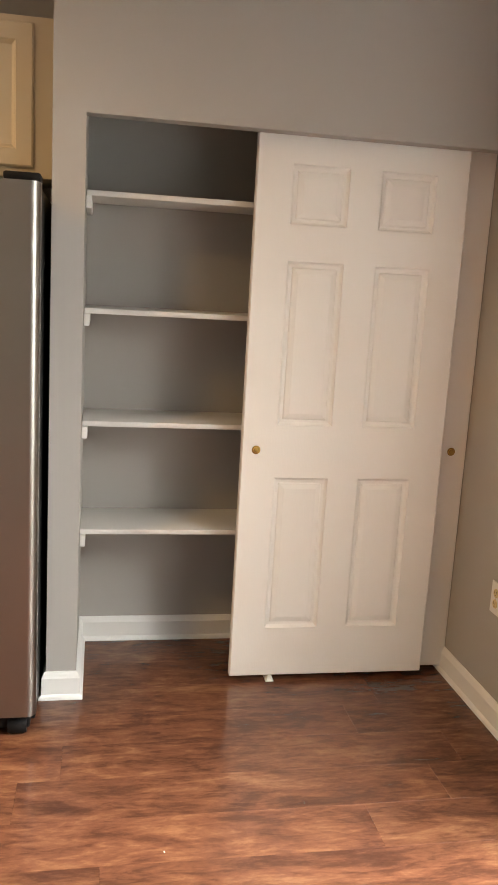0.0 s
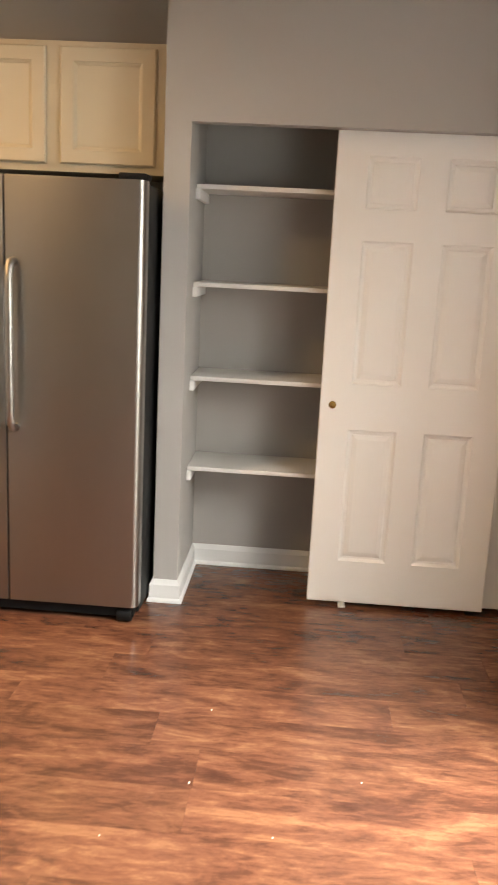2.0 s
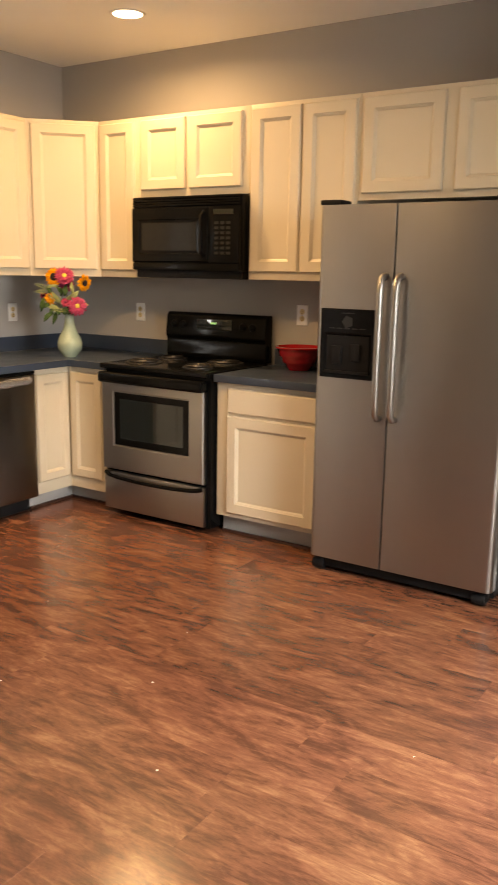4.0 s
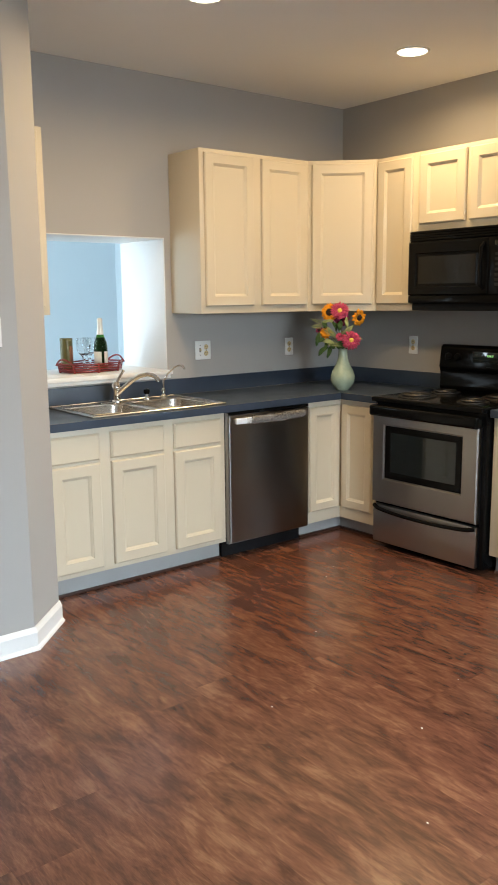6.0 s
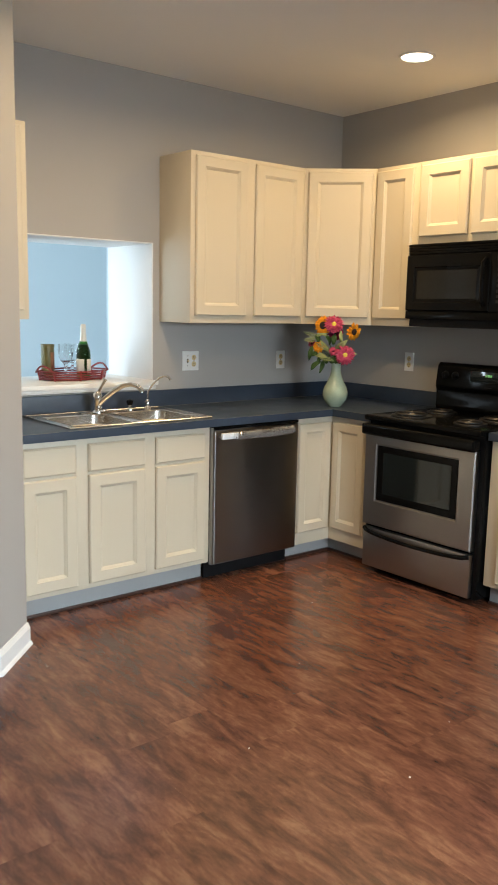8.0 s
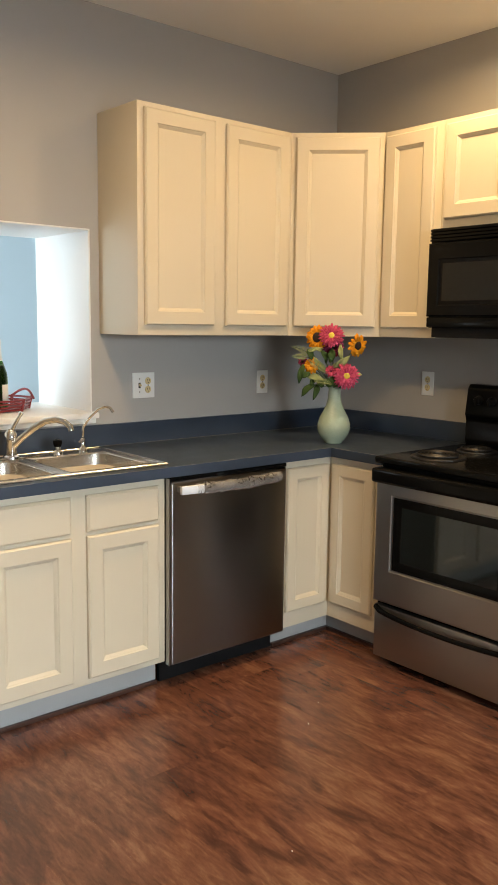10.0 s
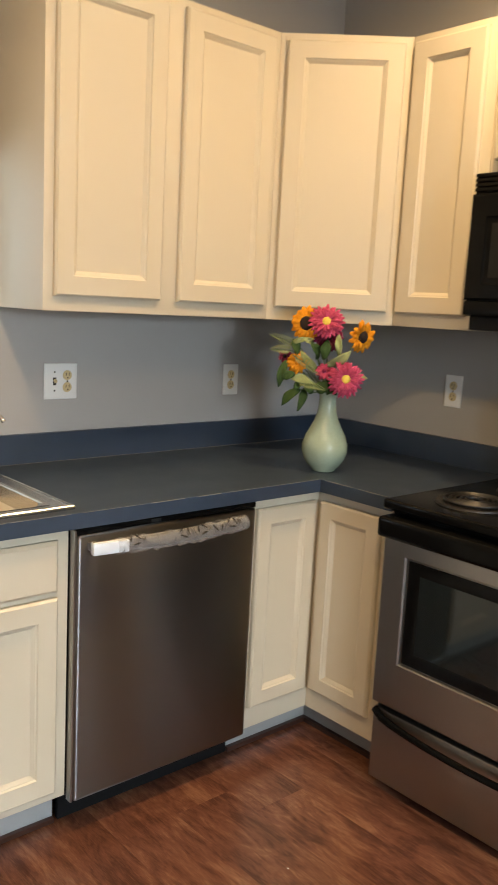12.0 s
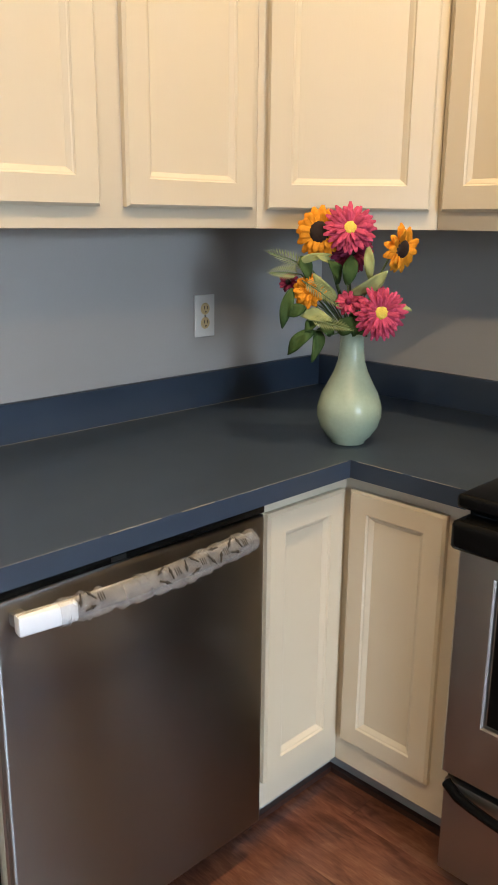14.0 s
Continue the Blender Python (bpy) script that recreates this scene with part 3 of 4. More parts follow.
# ---- sink ----
def basin(s, x0, x1, y0, y1, top, deep, r=0.06):
    def ring(inset, z, rr):
        pts = []
        for cx, cy, a0 in ((x1 - rr - inset, y1 - rr - inset, 0), (x0 + rr + inset, y1 - rr - inset, 90), (x0 + rr + inset, y0 + rr + inset, 180), (x1 - rr - inset, y0 + rr + inset, 270)):
            for k in range(7):
                a = radians(a0 + 15 * k)
                pts.append(s.bm.verts.new((cx + rr * math.cos(a), cy + rr * math.sin(a), z)))
        return pts
    rows = [ring(-0.007, top, 0.003), ring(0.0, top - 0.005, r), ring(0.006, top - deep * 0.8, r), ring(0.02, top - deep * 0.96, r), ring(0.05, top - deep, r * 0.6)]
    for a, b in zip(rows, rows[1:]):
        for k in range(28):
            s.bm.faces.new((a[k], b[k], b[(k + 1) % 28], a[(k + 1) % 28]))
    s.bm.faces.new(rows[-1])


e = thing("kitchen_sink", pose(0, 0, 0), "double-bowl stainless steel drop-in sink", "sink")
RX0, RX1, RY0, RY1 = -3.20, -2.675, 1.0, 1.83
B1, B2 = (-3.08, -2.72, 1.05, 1.39), (-3.08, -2.72, 1.44, 1.78)
s = Shape()
top = CT + 0.007
xs, ys = [RX0, B1[0], B1[1], RX1], [RY0, B1[2], B1[3], B2[2], B2[3], RY1]
for i in range(3):
    for j in range(5):
        if i == 1 and j in (1, 3):
            continue
        s.box(xs[i], xs[i + 1], ys[j], ys[j + 1], CT + 0.001, top)
bmesh.ops.remove_doubles(s.bm, verts=s.bm.verts, dist=0.0005)
part(e, "rim", s, M_SINK, 20)
for bb in (B1, B2):
    s = Shape()
    basin(s, bb[0] + 0.004, bb[1] - 0.004, bb[2] + 0.004, bb[3] - 0.004, top + 0.001, 0.17)
    part(e, "bowl", s, M_SINK, 50)
    cx, cy = (bb[0] + bb[1]) / 2, (bb[2] + bb[3]) / 2
    part(e, "drain", Shape().lathe([(0, 0.004), (0.02, 0.003), (0.04, 0.007), (0.045, 0.0)], 24, pose(cx, cy, top - 0.168)), M_CHROME)
s = Shape()
s.tube([(RX0 + 0.004, RY0 + 0.004, top - 0.002), (RX1 - 0.004, RY0 + 0.004, top - 0.002), (RX1 - 0.004, RY1 - 0.004, top - 0.002), (RX0 + 0.004, RY1 - 0.004, top - 0.002)], 0.006, 8, closed=True)
part(e, "rolled_edge", s, M_SINK)


def arc(p0, p1, rise, n=14):
    p0, p1 = Vector(p0), Vector(p1)
    out = []
    for k in range(n + 1):
        u = k / n
        p = p0.lerp(p1, u)
        p.z += rise * math.sin(math.pi * u) ** 0.8
        out.append(p)
    return out


e = thing("kitchen_faucet", pose(-3.135, 1.40, top), "chrome single-lever kitchen faucet on the sink", "faucet")
part(e, "base", Shape().lathe([(0, 0.0), (0.034, 0.0), (0.033, 0.008), (0.024, 0.014), (0.022, 0.06), (0.026, 0.075), (0.023, 0.10), (0.012, 0.115), (0, 0.118)], 24), M_CHROME)
sp = [Vector((0.012, 0.005, 0.05)), Vector((0.04, 0.03, 0.085)), Vector((0.075, 0.065, 0.125)), Vector((0.105, 0.095, 0.15)), Vector((0.135, 0.125, 0.158)), Vector((0.16, 0.15, 0.15)), Vector((0.175, 0.165, 0.132)), Vector((0.178, 0.168, 0.115))]
part(e, "spout", Shape().tube(sp, [0.014, 0.0135, 0.013, 0.0125, 0.012, 0.012, 0.0125, 0.0125], 14), M_CHROME)
part(e, "lever", Shape().tube([(0, 0, 0.10), (0.012, 0.012, 0.135), (0.024, 0.026, 0.165), (0.03, 0.034, 0.182)], [0.011, 0.008, 0.007, 0.0095], 12), M_CHROME)
part(e, "deck_plate", Shape().box(-0.026, 0.026, -0.11, 0.11, 0.0, 0.006, 0.003), M_CHROME)
e = thing("side_sprayer", pose(-3.135, 1.60, top), "chrome and black side sprayer on the sink", "sprayer")
part(e, "collar", Shape().lathe([(0, 0), (0.022, 0), (0.021, 0.008), (0.013, 0.016), (0.012, 0.03), (0, 0.03)], 20), M_CHROME)
part(e, "head", Shape().lathe([(0, 0.03), (0.014, 0.03), (0.019, 0.045), (0.018, 0.056), (0.008, 0.062), (0, 0.062)], 20), M_BLACK)
e = thing("filter_tap", pose(-3.135, 1.715, top), "slim chrome drinking-water tap", "faucet")
part(e, "base", Shape().lathe([(0, 0), (0.02, 0), (0.018, 0.012), (0.011, 0.02), (0.011, 0.05), (0.007, 0.056), (0, 0.056)], 20), M_CHROME)
gp = [(0, 0, 0.05), (0.002, 0.002, 0.10), (0.02, 0.02, 0.14), (0.05, 0.045, 0.178), (0.072, 0.066, 0.19), (0.088, 0.08, 0.186), (0.097, 0.089, 0.168)]
part(e, "spout", Shape().tube(gp, [0.0055] * 6 + [0.0065], 12), M_CHROME)
part(e, "lever", Shape().tube([(0, 0, 0.04), (0.012, -0.014, 0.042), (0.024, -0.028, 0.046)], 0.004, 8), M_CHROME)

# ---- dishwasher ----
e = thing("dishwasher", pose(BX, 1.8165, 0, 0, 0, 90), "dark stainless built-in dishwasher, handle still in plastic wrap", "dishwasher")
W = 0.612
part(e, "tub", Shape().box(0.004, W - 0.004, 0.0, 0.55, 0.10, CT - 0.046), M_BLACKM)
part(e, "kick_plate", Shape().box(0.006, W - 0.006, 0.055, 0.07, 0.006, 0.10), M_BLACKM)
part(e, "front_panel", Shape().box(0.004, W - 0.004, -0.032, -0.001, 0.10, 0.838, 0.011, 3), M_DARKSTEEL)
part(e, "control_strip", Shape().box(0.004, W - 0.004, -0.028, -0.001, 0.839, CT - 0.045, 0.002), M_BLACK)
part(e, "indicator", Shape().box(0.23, 0.262, -0.0285, -0.027, 0.8415, 0.851), M_GREYP)
hp = [(0.03 + 0.505 * k / 20, -0.058 - 0.026 * math.sin(math.pi * k / 20), 0.808) for k in range(21)]
s = Shape()
s.tube(hp, 0.013, 10)
bmesh.ops.scale(s.bm, vec=(1, 0.5, 1.4), space=Matrix.Translation((0, 0.065, -0.808)), verts=s.bm.verts)
part(e, "handle", s, M_DARKSTEEL, 50)
part(e, "mount", Shape().box(0.032, 0.055, -0.064, -0.03, 0.797, 0.819, 0.004), M_STEEL)
part(e, "mount", Shape().box(0.508, 0.531, -0.064, -0.03, 0.797, 0.819, 0.004), M_STEEL)
part(e, "foam_sleeve", Shape().box(-0.002, 0.098, -0.011, 0.011, -0.0165, 0.0165, 0.005, 2, m=pose(0.03, -0.062, 0.808, 0, 0, -7)), M_WHITEP, label="white plastic sleeve end")
rng = random.Random(4)
wp, wr = [], []
for k in range(70):
    u = 2.6 + (20 - 2.6) * k / 69
    i = min(int(u), 19)
    p = Vector(hp[i]).lerp(Vector(hp[i + 1]), u - i)
    wp.append(p + Vector((0, rng.uniform(-0.002, 0.002), rng.uniform(-0.003, 0.002))))
    wr.append(0.0212 + 0.0022 * math.sin(k * 1.1) + rng.uniform(-0.002, 0.0026))
s = Shape().tube(wp, wr, 14, caps=False)
for v in s.bm.verts:
    v.co += Vector((0, rng.uniform(-1, 1), rng.uniform(-1, 1))) * 0.0024
part(e, "plastic_wrap", s, M_PLASTIC, 25, "crinkled clear plastic wrap").modifiers.new("thickness", "SOLIDIFY").thickness = 0.0006
s = Shape()
out, up, along = Vector((0, -0.77, 0.64)), Vector((0, 0.64, 0.77)), Vector((1, 0, 0))
for u, turn in ((4.2, 10), (10.2, -25), (12.6, 20), (15.0, 60), (17.2, -10)):
    i = int(u)
    p = Vector(hp[i]).lerp(Vector(hp[i + 1]), u - i) + out * 0.0275
    for k in range(3):
        a0, a1 = radians(90 + turn + 120 * k + 16), radians(210 + turn + 120 * k - 20)
        p0, p1 = [p + along * 0.0165 * math.cos(a) + up * 0.0165 * math.sin(a) for a in (a0, a1)]
        s.tube([p0, p0.lerp(p1, 0.66)], 0.0018, 6)
        s.tube([p0.lerp(p1, 0.58), p1], [0.0036, 0.0005], 6)
    for k in range(3):
        q = p + along * (0.022 + 0.0045 * k)
        s.tube([q - up * 0.007, q + up * 0.007], 0.0008, 5)
part(e, "recycling_mark", s, M_SLOT, None, "black printed triangles", kind="stuff")
part(e, "side_strip", Shape().box(-0.001, 0.004, -0.026, -0.001, 0.10, 0.85), M_STEEL)

# ---- range ----
RX, RW, RY = -2.338, 0.772, 2.655
e = thing("kitchen_range", pose(RX, RY, 0), "black and stainless electric coil range", "range")
part(e, "body", Shape().box(0.004, RW - 0.004, 0.03, 0.655, 0.03, 0.885, 0.003), M_BLACK)
part(e, "drawer", Shape().box(0.012, RW - 0.03, 0.0, 0.03, 0.04, 0.268, 0.006), M_STEEL, label="stainless storage drawer")
s = Shape()
bow = [math.sin(math.pi * k / 20) ** 0.45 for k in range(21)]
s.tube([(0.02 + (RW - 0.058) * k / 20, 0.002 - 0.034 * b, 0.258 - 0.022 * b) for k, b in enumerate(bow)], [0.013 - 0.003 * b for b in bow], 10)
part(e, "drawer_handle", s, M_BLACK, 50, "black bowed drawer pull")
s = Shape().panelled(0.006, RW - 0.03, 0.285, 0.80, -0.008, 0.036, [(0.088, RW - 0.125, 0.425, 0.752)], [(0.004, 0.004), (0.006, 0.01)], 0.006)
part(e, "oven_door", s, M_STEEL, None, label="brushed stainless oven door")
part(e, "oven_window_frame", Shape().panelled(0.097, RW - 0.134, 0.434, 0.743, -0.0005, 0.004, [(0.133, RW - 0.168, 0.468, 0.712)], [(0.004, 0.002)], 0.001), M_BLACK)
part(e, "oven_window", Shape().box(0.139, RW - 0.174, 0.0005, 0.003, 0.474, 0.706), M_OVEN, label="dark oven glass")
part(e, "door_handle", Shape().box(0.004, RW - 0.02, -0.045, 0.028, 0.80, 0.862, 0.018, 4), M_BLACK, 50, "wide black door handle")
part(e, "cooktop", Shape().box(0.0, RW, -0.02, 0.60, 0.878, 0.908, 0.010, 3), M_BLACK, 50)
s = Shape()
pr = [(0.595, 0.905), (0.585, 0.93), (0.60, 1.02), (0.575, 1.045), (0.59, 1.165), (0.605, 1.185), (0.665, 1.185), (0.665, 0.905)]
a = [s.bm.verts.new((0.015, y, z)) for y, z in pr]
b = [s.bm.verts.new((RW - 0.015, y, z)) for y, z in pr]
fs = [s.bm.faces.new(a), s.bm.faces.new(b[::-1])]
for k in range(len(pr)):
    fs.append(s.bm.faces.new((a[k], b[k], b[(k + 1) % len(pr)], a[(k + 1) % len(pr)])))
s._bevel(fs, 0.008, 2)
part(e, "control_panel", s, M_BLACK, 50)
for kx in (0.085, 0.155, 0.60, 0.67):
    part(e, "knob", Shape().lathe([(0, 0.026), (0.014, 0.026), (0.018, 0.02), (0.02, 0.004), (0.024, 0.0), (0, 0)], 24, pose(kx, 0.583, 1.115, 96)), M_BLACKM)
    part(e, "knob_grip", Shape().box(-0.005, 0.005, -0.018, 0.018, 0.02, 0.034, 0.003, m=pose(kx, 0.583, 1.115, 96)), M_BLACKM)
part(e, "display", Shape().box(0.26, 0.52, 0.577, 0.584, 1.085, 1.15, 0.002, m=pose(0, 0, 0)), M_OVEN)
s = Shape()
for k, ch in enumerate((0, 1, 2)):
    x = 0.365 + 0.016 * k
    s.box(x, x + 0.003, 0.5755, 0.5765, 1.12, 1.134).box(x + 0.007, x + 0.01, 0.5755, 0.5765, 1.12, 1.134).box(x + 0.002, x + 0.008, 0.5755, 0.5765, 1.126, 1.128)
part(e, "clock_digits", s, M_GREEN, None, "green lit clock digits", kind="stuff")
s = Shape()
for k in range(6):
    s.box(0.275 + 0.012 * k, 0.283 + 0.012 * k, 0.5755, 0.5765, 1.10, 1.104)
    s.box(0.43 + 0.013 * k, 0.438 + 0.013 * k, 0.5755, 0.5765, 1.10, 1.104)
s.box(0.365, 0.415, 0.5695, 0.5705, 1.058, 1.062)
part(e, "print", s, M_GREYP, None, "small grey print bars", kind="stuff")
for bx, by, br in ((0.19, 0.16, 0.098), (0.19, 0.43, 0.075), (0.58, 0.16, 0.075), (0.58, 0.43, 0.098)):
    part(e, "drip_pan", Shape().lathe([(0, 0.909), (br * 0.9, 0.910), (br * 1.05, 0.915), (br * 1.14, 0.914), (br * 1.16, 0.909)], 40, pose(bx, by, 0)), M_COIL, label="dark metal drip pan")
    turns = 5 if br > 0.09 else 4
    sp = []
    for k in range(turns * 24 + 1):
        a = 2 * math.pi * k / 24
        r = br * (0.2 + 0.74 * k / (turns * 24))
        sp.append((bx + r * math.cos(a), by + r * math.sin(a), 0.921))
    part(e, "coil_burner", Shape().tube(sp, 0.0052, 6), M_COIL, 60)

# ---- microwave ----
e = thing("microwave_oven", pose(-2.338, YW - 0.39, 0), "black over-the-range microwave under the cabinet", "microwave")
part(e, "body", Shape().box(0, 0.772, 0.012, 0.385, 1.437, 1.853, 0.006), M_BLACK)
part(e, "door", Shape().panelled(0.004, 0.56, 1.485, 1.79, -0.012, 0.024, [(0.06, 0.50, 1.53, 1.725)], [(0.004, 0.003), (0.02, 0.004)], 0.006), M_BLACK, None)
part(e, "door_window", Shape().box(0.082, 0.478, -0.0095, -0.006, 1.55, 1.705), M_MWIN, label="dim meshed window")
part(e, "control_panel", Shape().box(0.562, 0.768, -0.012, 0.012, 1.485, 1.79, 0.004), M_BLACK)
part(e, "door_handle", Shape().tube([(0.532, -0.012, 1.52), (0.532, -0.036, 1.54), (0.532, -0.04, 1.64), (0.532, -0.036, 1.74), (0.532, -0.012, 1.76)], 0.011, 12), M_BLACK)
s = Shape()
for i in range(3):
    for j in range(7):
        s.box(0.605 + 0.04 * i, 0.632 + 0.04 * i, -0.0135, -0.0115, 1.53 + 0.027 * j, 1.545 + 0.027 * j)
part(e, "keypad", s, M_GREYP, None, "dim grey keypad", kind="stuff")
part(e, "display", Shape().box(0.60, 0.73, -0.0135, -0.0115, 1.745, 1.772), M_OVEN)
s = Shape()
for k in range(4):
    s.box(0.01, 0.762, -0.008 + 0.0, 0.014, 1.797 + 0.0135 * k, 1.807 + 0.0135 * k, 0.002)
part(e, "vent_grille", s, M_BLACK)
part(e, "vent_base", Shape().box(0.006, 0.766, 0.03, 0.384, 1.396, 1.438, 0.004), M_BLACKM)
part(e, "bottom_lip", Shape().box(0.004, 0.768, -0.006, 0.02, 1.44, 1.482, 0.006), M_BLACK)

# ---- refrigerator ----
FX0, FX1, FYF = -0.862, 0.045, 2.535
e = thing("refrigerator", pose(FX0, FYF, 0), "stainless side-by-side refrigerator with black water dispenser", "refrigerator")
FW = FX1 - FX0
SPL = 0.379
part(e, "cabinet_body", Shape().box(0.006, FW - 0.006, 0.075, 0.76, 0.03, 1.735, 0.006), M_BLACKM, label="black cabinet sides")


def rounded_door(x0, x1, rl, rr):
    s = Shape()
    pts = []
    for k in range(9):
        a = radians(180 + 90 * k / 8)
        pts.append((x0 + rl + rl * math.cos(a), rl + rl * math.sin(a)))
    for k in range(9):
        a = radians(270 + 90 * k / 8)
        pts.append((x1 - rr + rr * math.cos(a), rr + rr * math.sin(a)))
    pts += [(x1, 0.068), (x0, 0.068)]
    return s.prism(pts, 0.078, 1.742)


part(e, "door", rounded_door(0.0, SPL - 0.004, 0.03, 0.0015), M_STEEL, 40)
part(e, "door", rounded_door(SPL + 0.004, FW, 0.0015, 0.03), M_STEEL, 40)
part(e, "gasket", Shape().box(SPL - 0.004, SPL + 0.004, 0.012, 0.06, 0.08, 1.738), M_BLACKM)
part(e, "kick_grille", Shape().box(0.02, FW - 0.02, 0.035, 0.075, 0.022, 0.074, 0.006), M_BLACKM)
for x in (0.04, FW - 0.06):
    part(e, "roller_foot", Shape().lathe([(0, -0.03), (0.026, -0.03), (0.03, -0.02), (0.03, 0.02), (0.026, 0.03), (0, 0.03)], 20, pose(x, 0.045, 0.031, 0, 90)), M_BLACKM)
    part(e, "hinge_cover", Shape().box(x - 0.045, x + 0.06, 0.01, 0.12, 1.743, 1.766, 0.008), M_BLACKM)
for x in (SPL - 0.038, SPL + 0.036):
    s = Shape()
    s.tube([(x, 0.0, 1.432), (x, -0.03, 1.43), (x, -0.052, 1.41), (x, -0.058, 1.37), (x, -0.06, 1.11), (x, -0.058, 0.86), (x, -0.052, 0.82), (x, -0.03, 0.80), (x, 0.0, 0.798)], 0.0155, 14)
    part(e, "handle", s, M_STEEL, 50, "tubular brushed handle")
s = Shape().panelled(0.028, 0.308, 0.965, 1.283, -0.010, 0.012, [(0.048, 0.288, 0.985, 1.175)], [(0.006, 0.004), (0.012, 0.009)], 0.005)
part(e, "dispenser_bezel", s, M_BLACK, None)
part(e, "dispenser_recess", Shape().box(0.062, 0.274, -0.004, -0.0015, 1.0, 1.16), M_BLACKM)
part(e, "dispenser_paddle", Shape().box(0.091, 0.141, -0.014, -0.004, 1.03, 1.115, 0.004), M_BLACKM)
part(e, "dispenser_paddle", Shape().box(0.186, 0.236, -0.014, -0.004, 1.05, 1.125, 0.004), M_BLACKM)
part(e, "dispenser_tray", Shape().box(0.056, 0.280, -0.02, -0.003, 0.988, 1.0, 0.003), M_BLACKM)
part(e, "dispenser_badge", Shape().lathe([(0, 0.002), (0.028, 0.002), (0.03, 0), (0, 0)], 5, pose(0.168, -0.0105, 1.225, 90, 0, 180)), M_GREYP, None, "small grey badge")
s = Shape()
for k in range(5):
    s.box(0.076 + 0.038 * k, 0.104 + 0.038 * k, -0.0115, -0.0098, 1.192, 1.197)
s.box(0.136, 0.201, -0.0115, -0.0098, 1.262, 1.266)
part(e, "dispenser_print", s, M_GREYP, None, kind="stuff")


# ---- pantry closet ----
def closet_door(m, name_label):
    e = thing("sliding_closet_door", m, name_label, "door", "sliding closet doors")
    w, z0, z1 = 0.766, 0.022, 2.02
    cols = [(0.124, 0.328), (0.442, 0.646)]
    rws = [(0.215, 0.80), (0.995, 1.575), (1.70, 1.90)]
    s = Shape().panelled(0, w, z0, z1, 0, 0.035, [(a, b, c, d) for a, b in cols for c, d in rws],
                         [(0.003, 0.006), (0.010, 0.012), (0.020, 0.0135), (0.024, 0.009), (0.042, 0.003)], 0.003)
    part(e, "leaf", s, M_DOOR, None)
    return e


d1 = closet_door(pose(0.735, 2.886, 0), "white six-panel sliding closet door standing half open")
d2 = closet_door(pose(0.852, 2.931, 0), "white six-panel sliding closet door behind the front one")
for d, kx in ((d1, 0.052), (d2, 0.706)):
    part(d, "finger_pull", Shape().lathe([(0, 0.004), (0.010, 0.003), (0.0125, -0.002), (0.0155, -0.003), (0.016, 0.0), (0, 0.001)], 24, pose(kx, 0.0, 0.902, 90)), M_BRASS, 50, "round brass finger pull")
e = thing("door_guide", pose(0.89, 2.90, 0), "small clear plastic floor guide under the closet door", "door guide")
part(e, "plate", Shape().box(-0.016, 0.016, -0.026, 0.03, 0.0005, 0.006, 0.002), M_PLATE)
for fy in (-0.02, 0.022):
    part(e, "fin", Shape().box(-0.008, 0.008, fy, fy + 0.004, 0.0055, 0.03, 0.001), M_PLATE)
e = thing("door_track", pose(0, 0, 0), "white metal sliding door track under the closet header", "door track")
part(e, "rail", Shape().box(CR + 0.002, XR - 0.002, 2.88, 2.974, 2.024, 2.04), M_TRIM)
for z in (1.775, 1.375, 0.972, 0.566):
    e = thing("closet_shelf", pose(0, 0, z), "white painted pantry shelf on wall cleats, empty", "shelf", "pantry shelves")
    part(e, "board", Shape().box(CR + 0.002, XR - 0.002, 3.0, 3.298, -0.019, 0.0, 0.002), M_SHELF)
    part(e, "cleat", Shape().box(CR + 0.001, CR + 0.02, 2.985, 3.298, -0.062, -0.0195, 0.003), M_TRIM)


# ---- outlets and switches ----
def receptacle(e, x):
    for dz in (0.0195, -0.0195):
        part(e, "socket", Shape().lathe([(0, 0.0025), (0.0145, 0.0025), (0.0165, 0.0)], 20, pose(x, -0.006, dz, 90)), M_ALMOND)
        s = Shape().box(x - 0.0065, x - 0.0045, -0.0092, -0.0083, dz - 0.001, dz + 0.008).box(x + 0.0045, x + 0.0065, -0.0092, -0.0083, dz - 0.001, dz + 0.008)
        s.lathe([(0, 0.0005), (0.0025, 0.0005), (0.0025, 0)], 8, pose(x, -0.0085, dz - 0.008, 90))
        part(e, "slots", s, M_SLOT, None)
    part(e, "screw", Shape().lathe([(0, 0.0015), (0.003, 0.001), (0.0035, 0)], 10, pose(x, -0.006, 0, 90)), M_CHROME)


def toggle(e, x):
    part(e, "toggle_slot", Shape().box(x - 0.0055, x + 0.0055, -0.0068, -0.0058, -0.0125, 0.0125), M_SLOT)
    part(e, "toggle", Shape().box(-0.0042, 0.0042, -0.010, 0.002, -0.004, 0.004, 0.001, m=pose(x, -0.009, 0.004, 35)), M_ALMOND)
    for dz in (0.03, -0.03):
        part(e, "screw", Shape().lathe([(0, 0.0015), (0.003, 0.001), (0.0035, 0)], 10, pose(x, -0.006, dz, 90)), M_CHROME)


def plate(name, m, gangs, label, cat):
    e = thing(name, m, label, cat, "wall plates")
    w = 0.072 + 0.046 * (len(gangs) - 1)
    part(e, "cover", Shape().box(-w / 2, w / 2, -0.006, 0.0, -0.058, 0.058, 0.0035, 3), M_PLATE)
    for i, g in enumerate(gangs):
        x = (i - (len(gangs) - 1) / 2) * 0.046
        receptacle(e, x) if g == "o" else toggle(e, x)
    return e


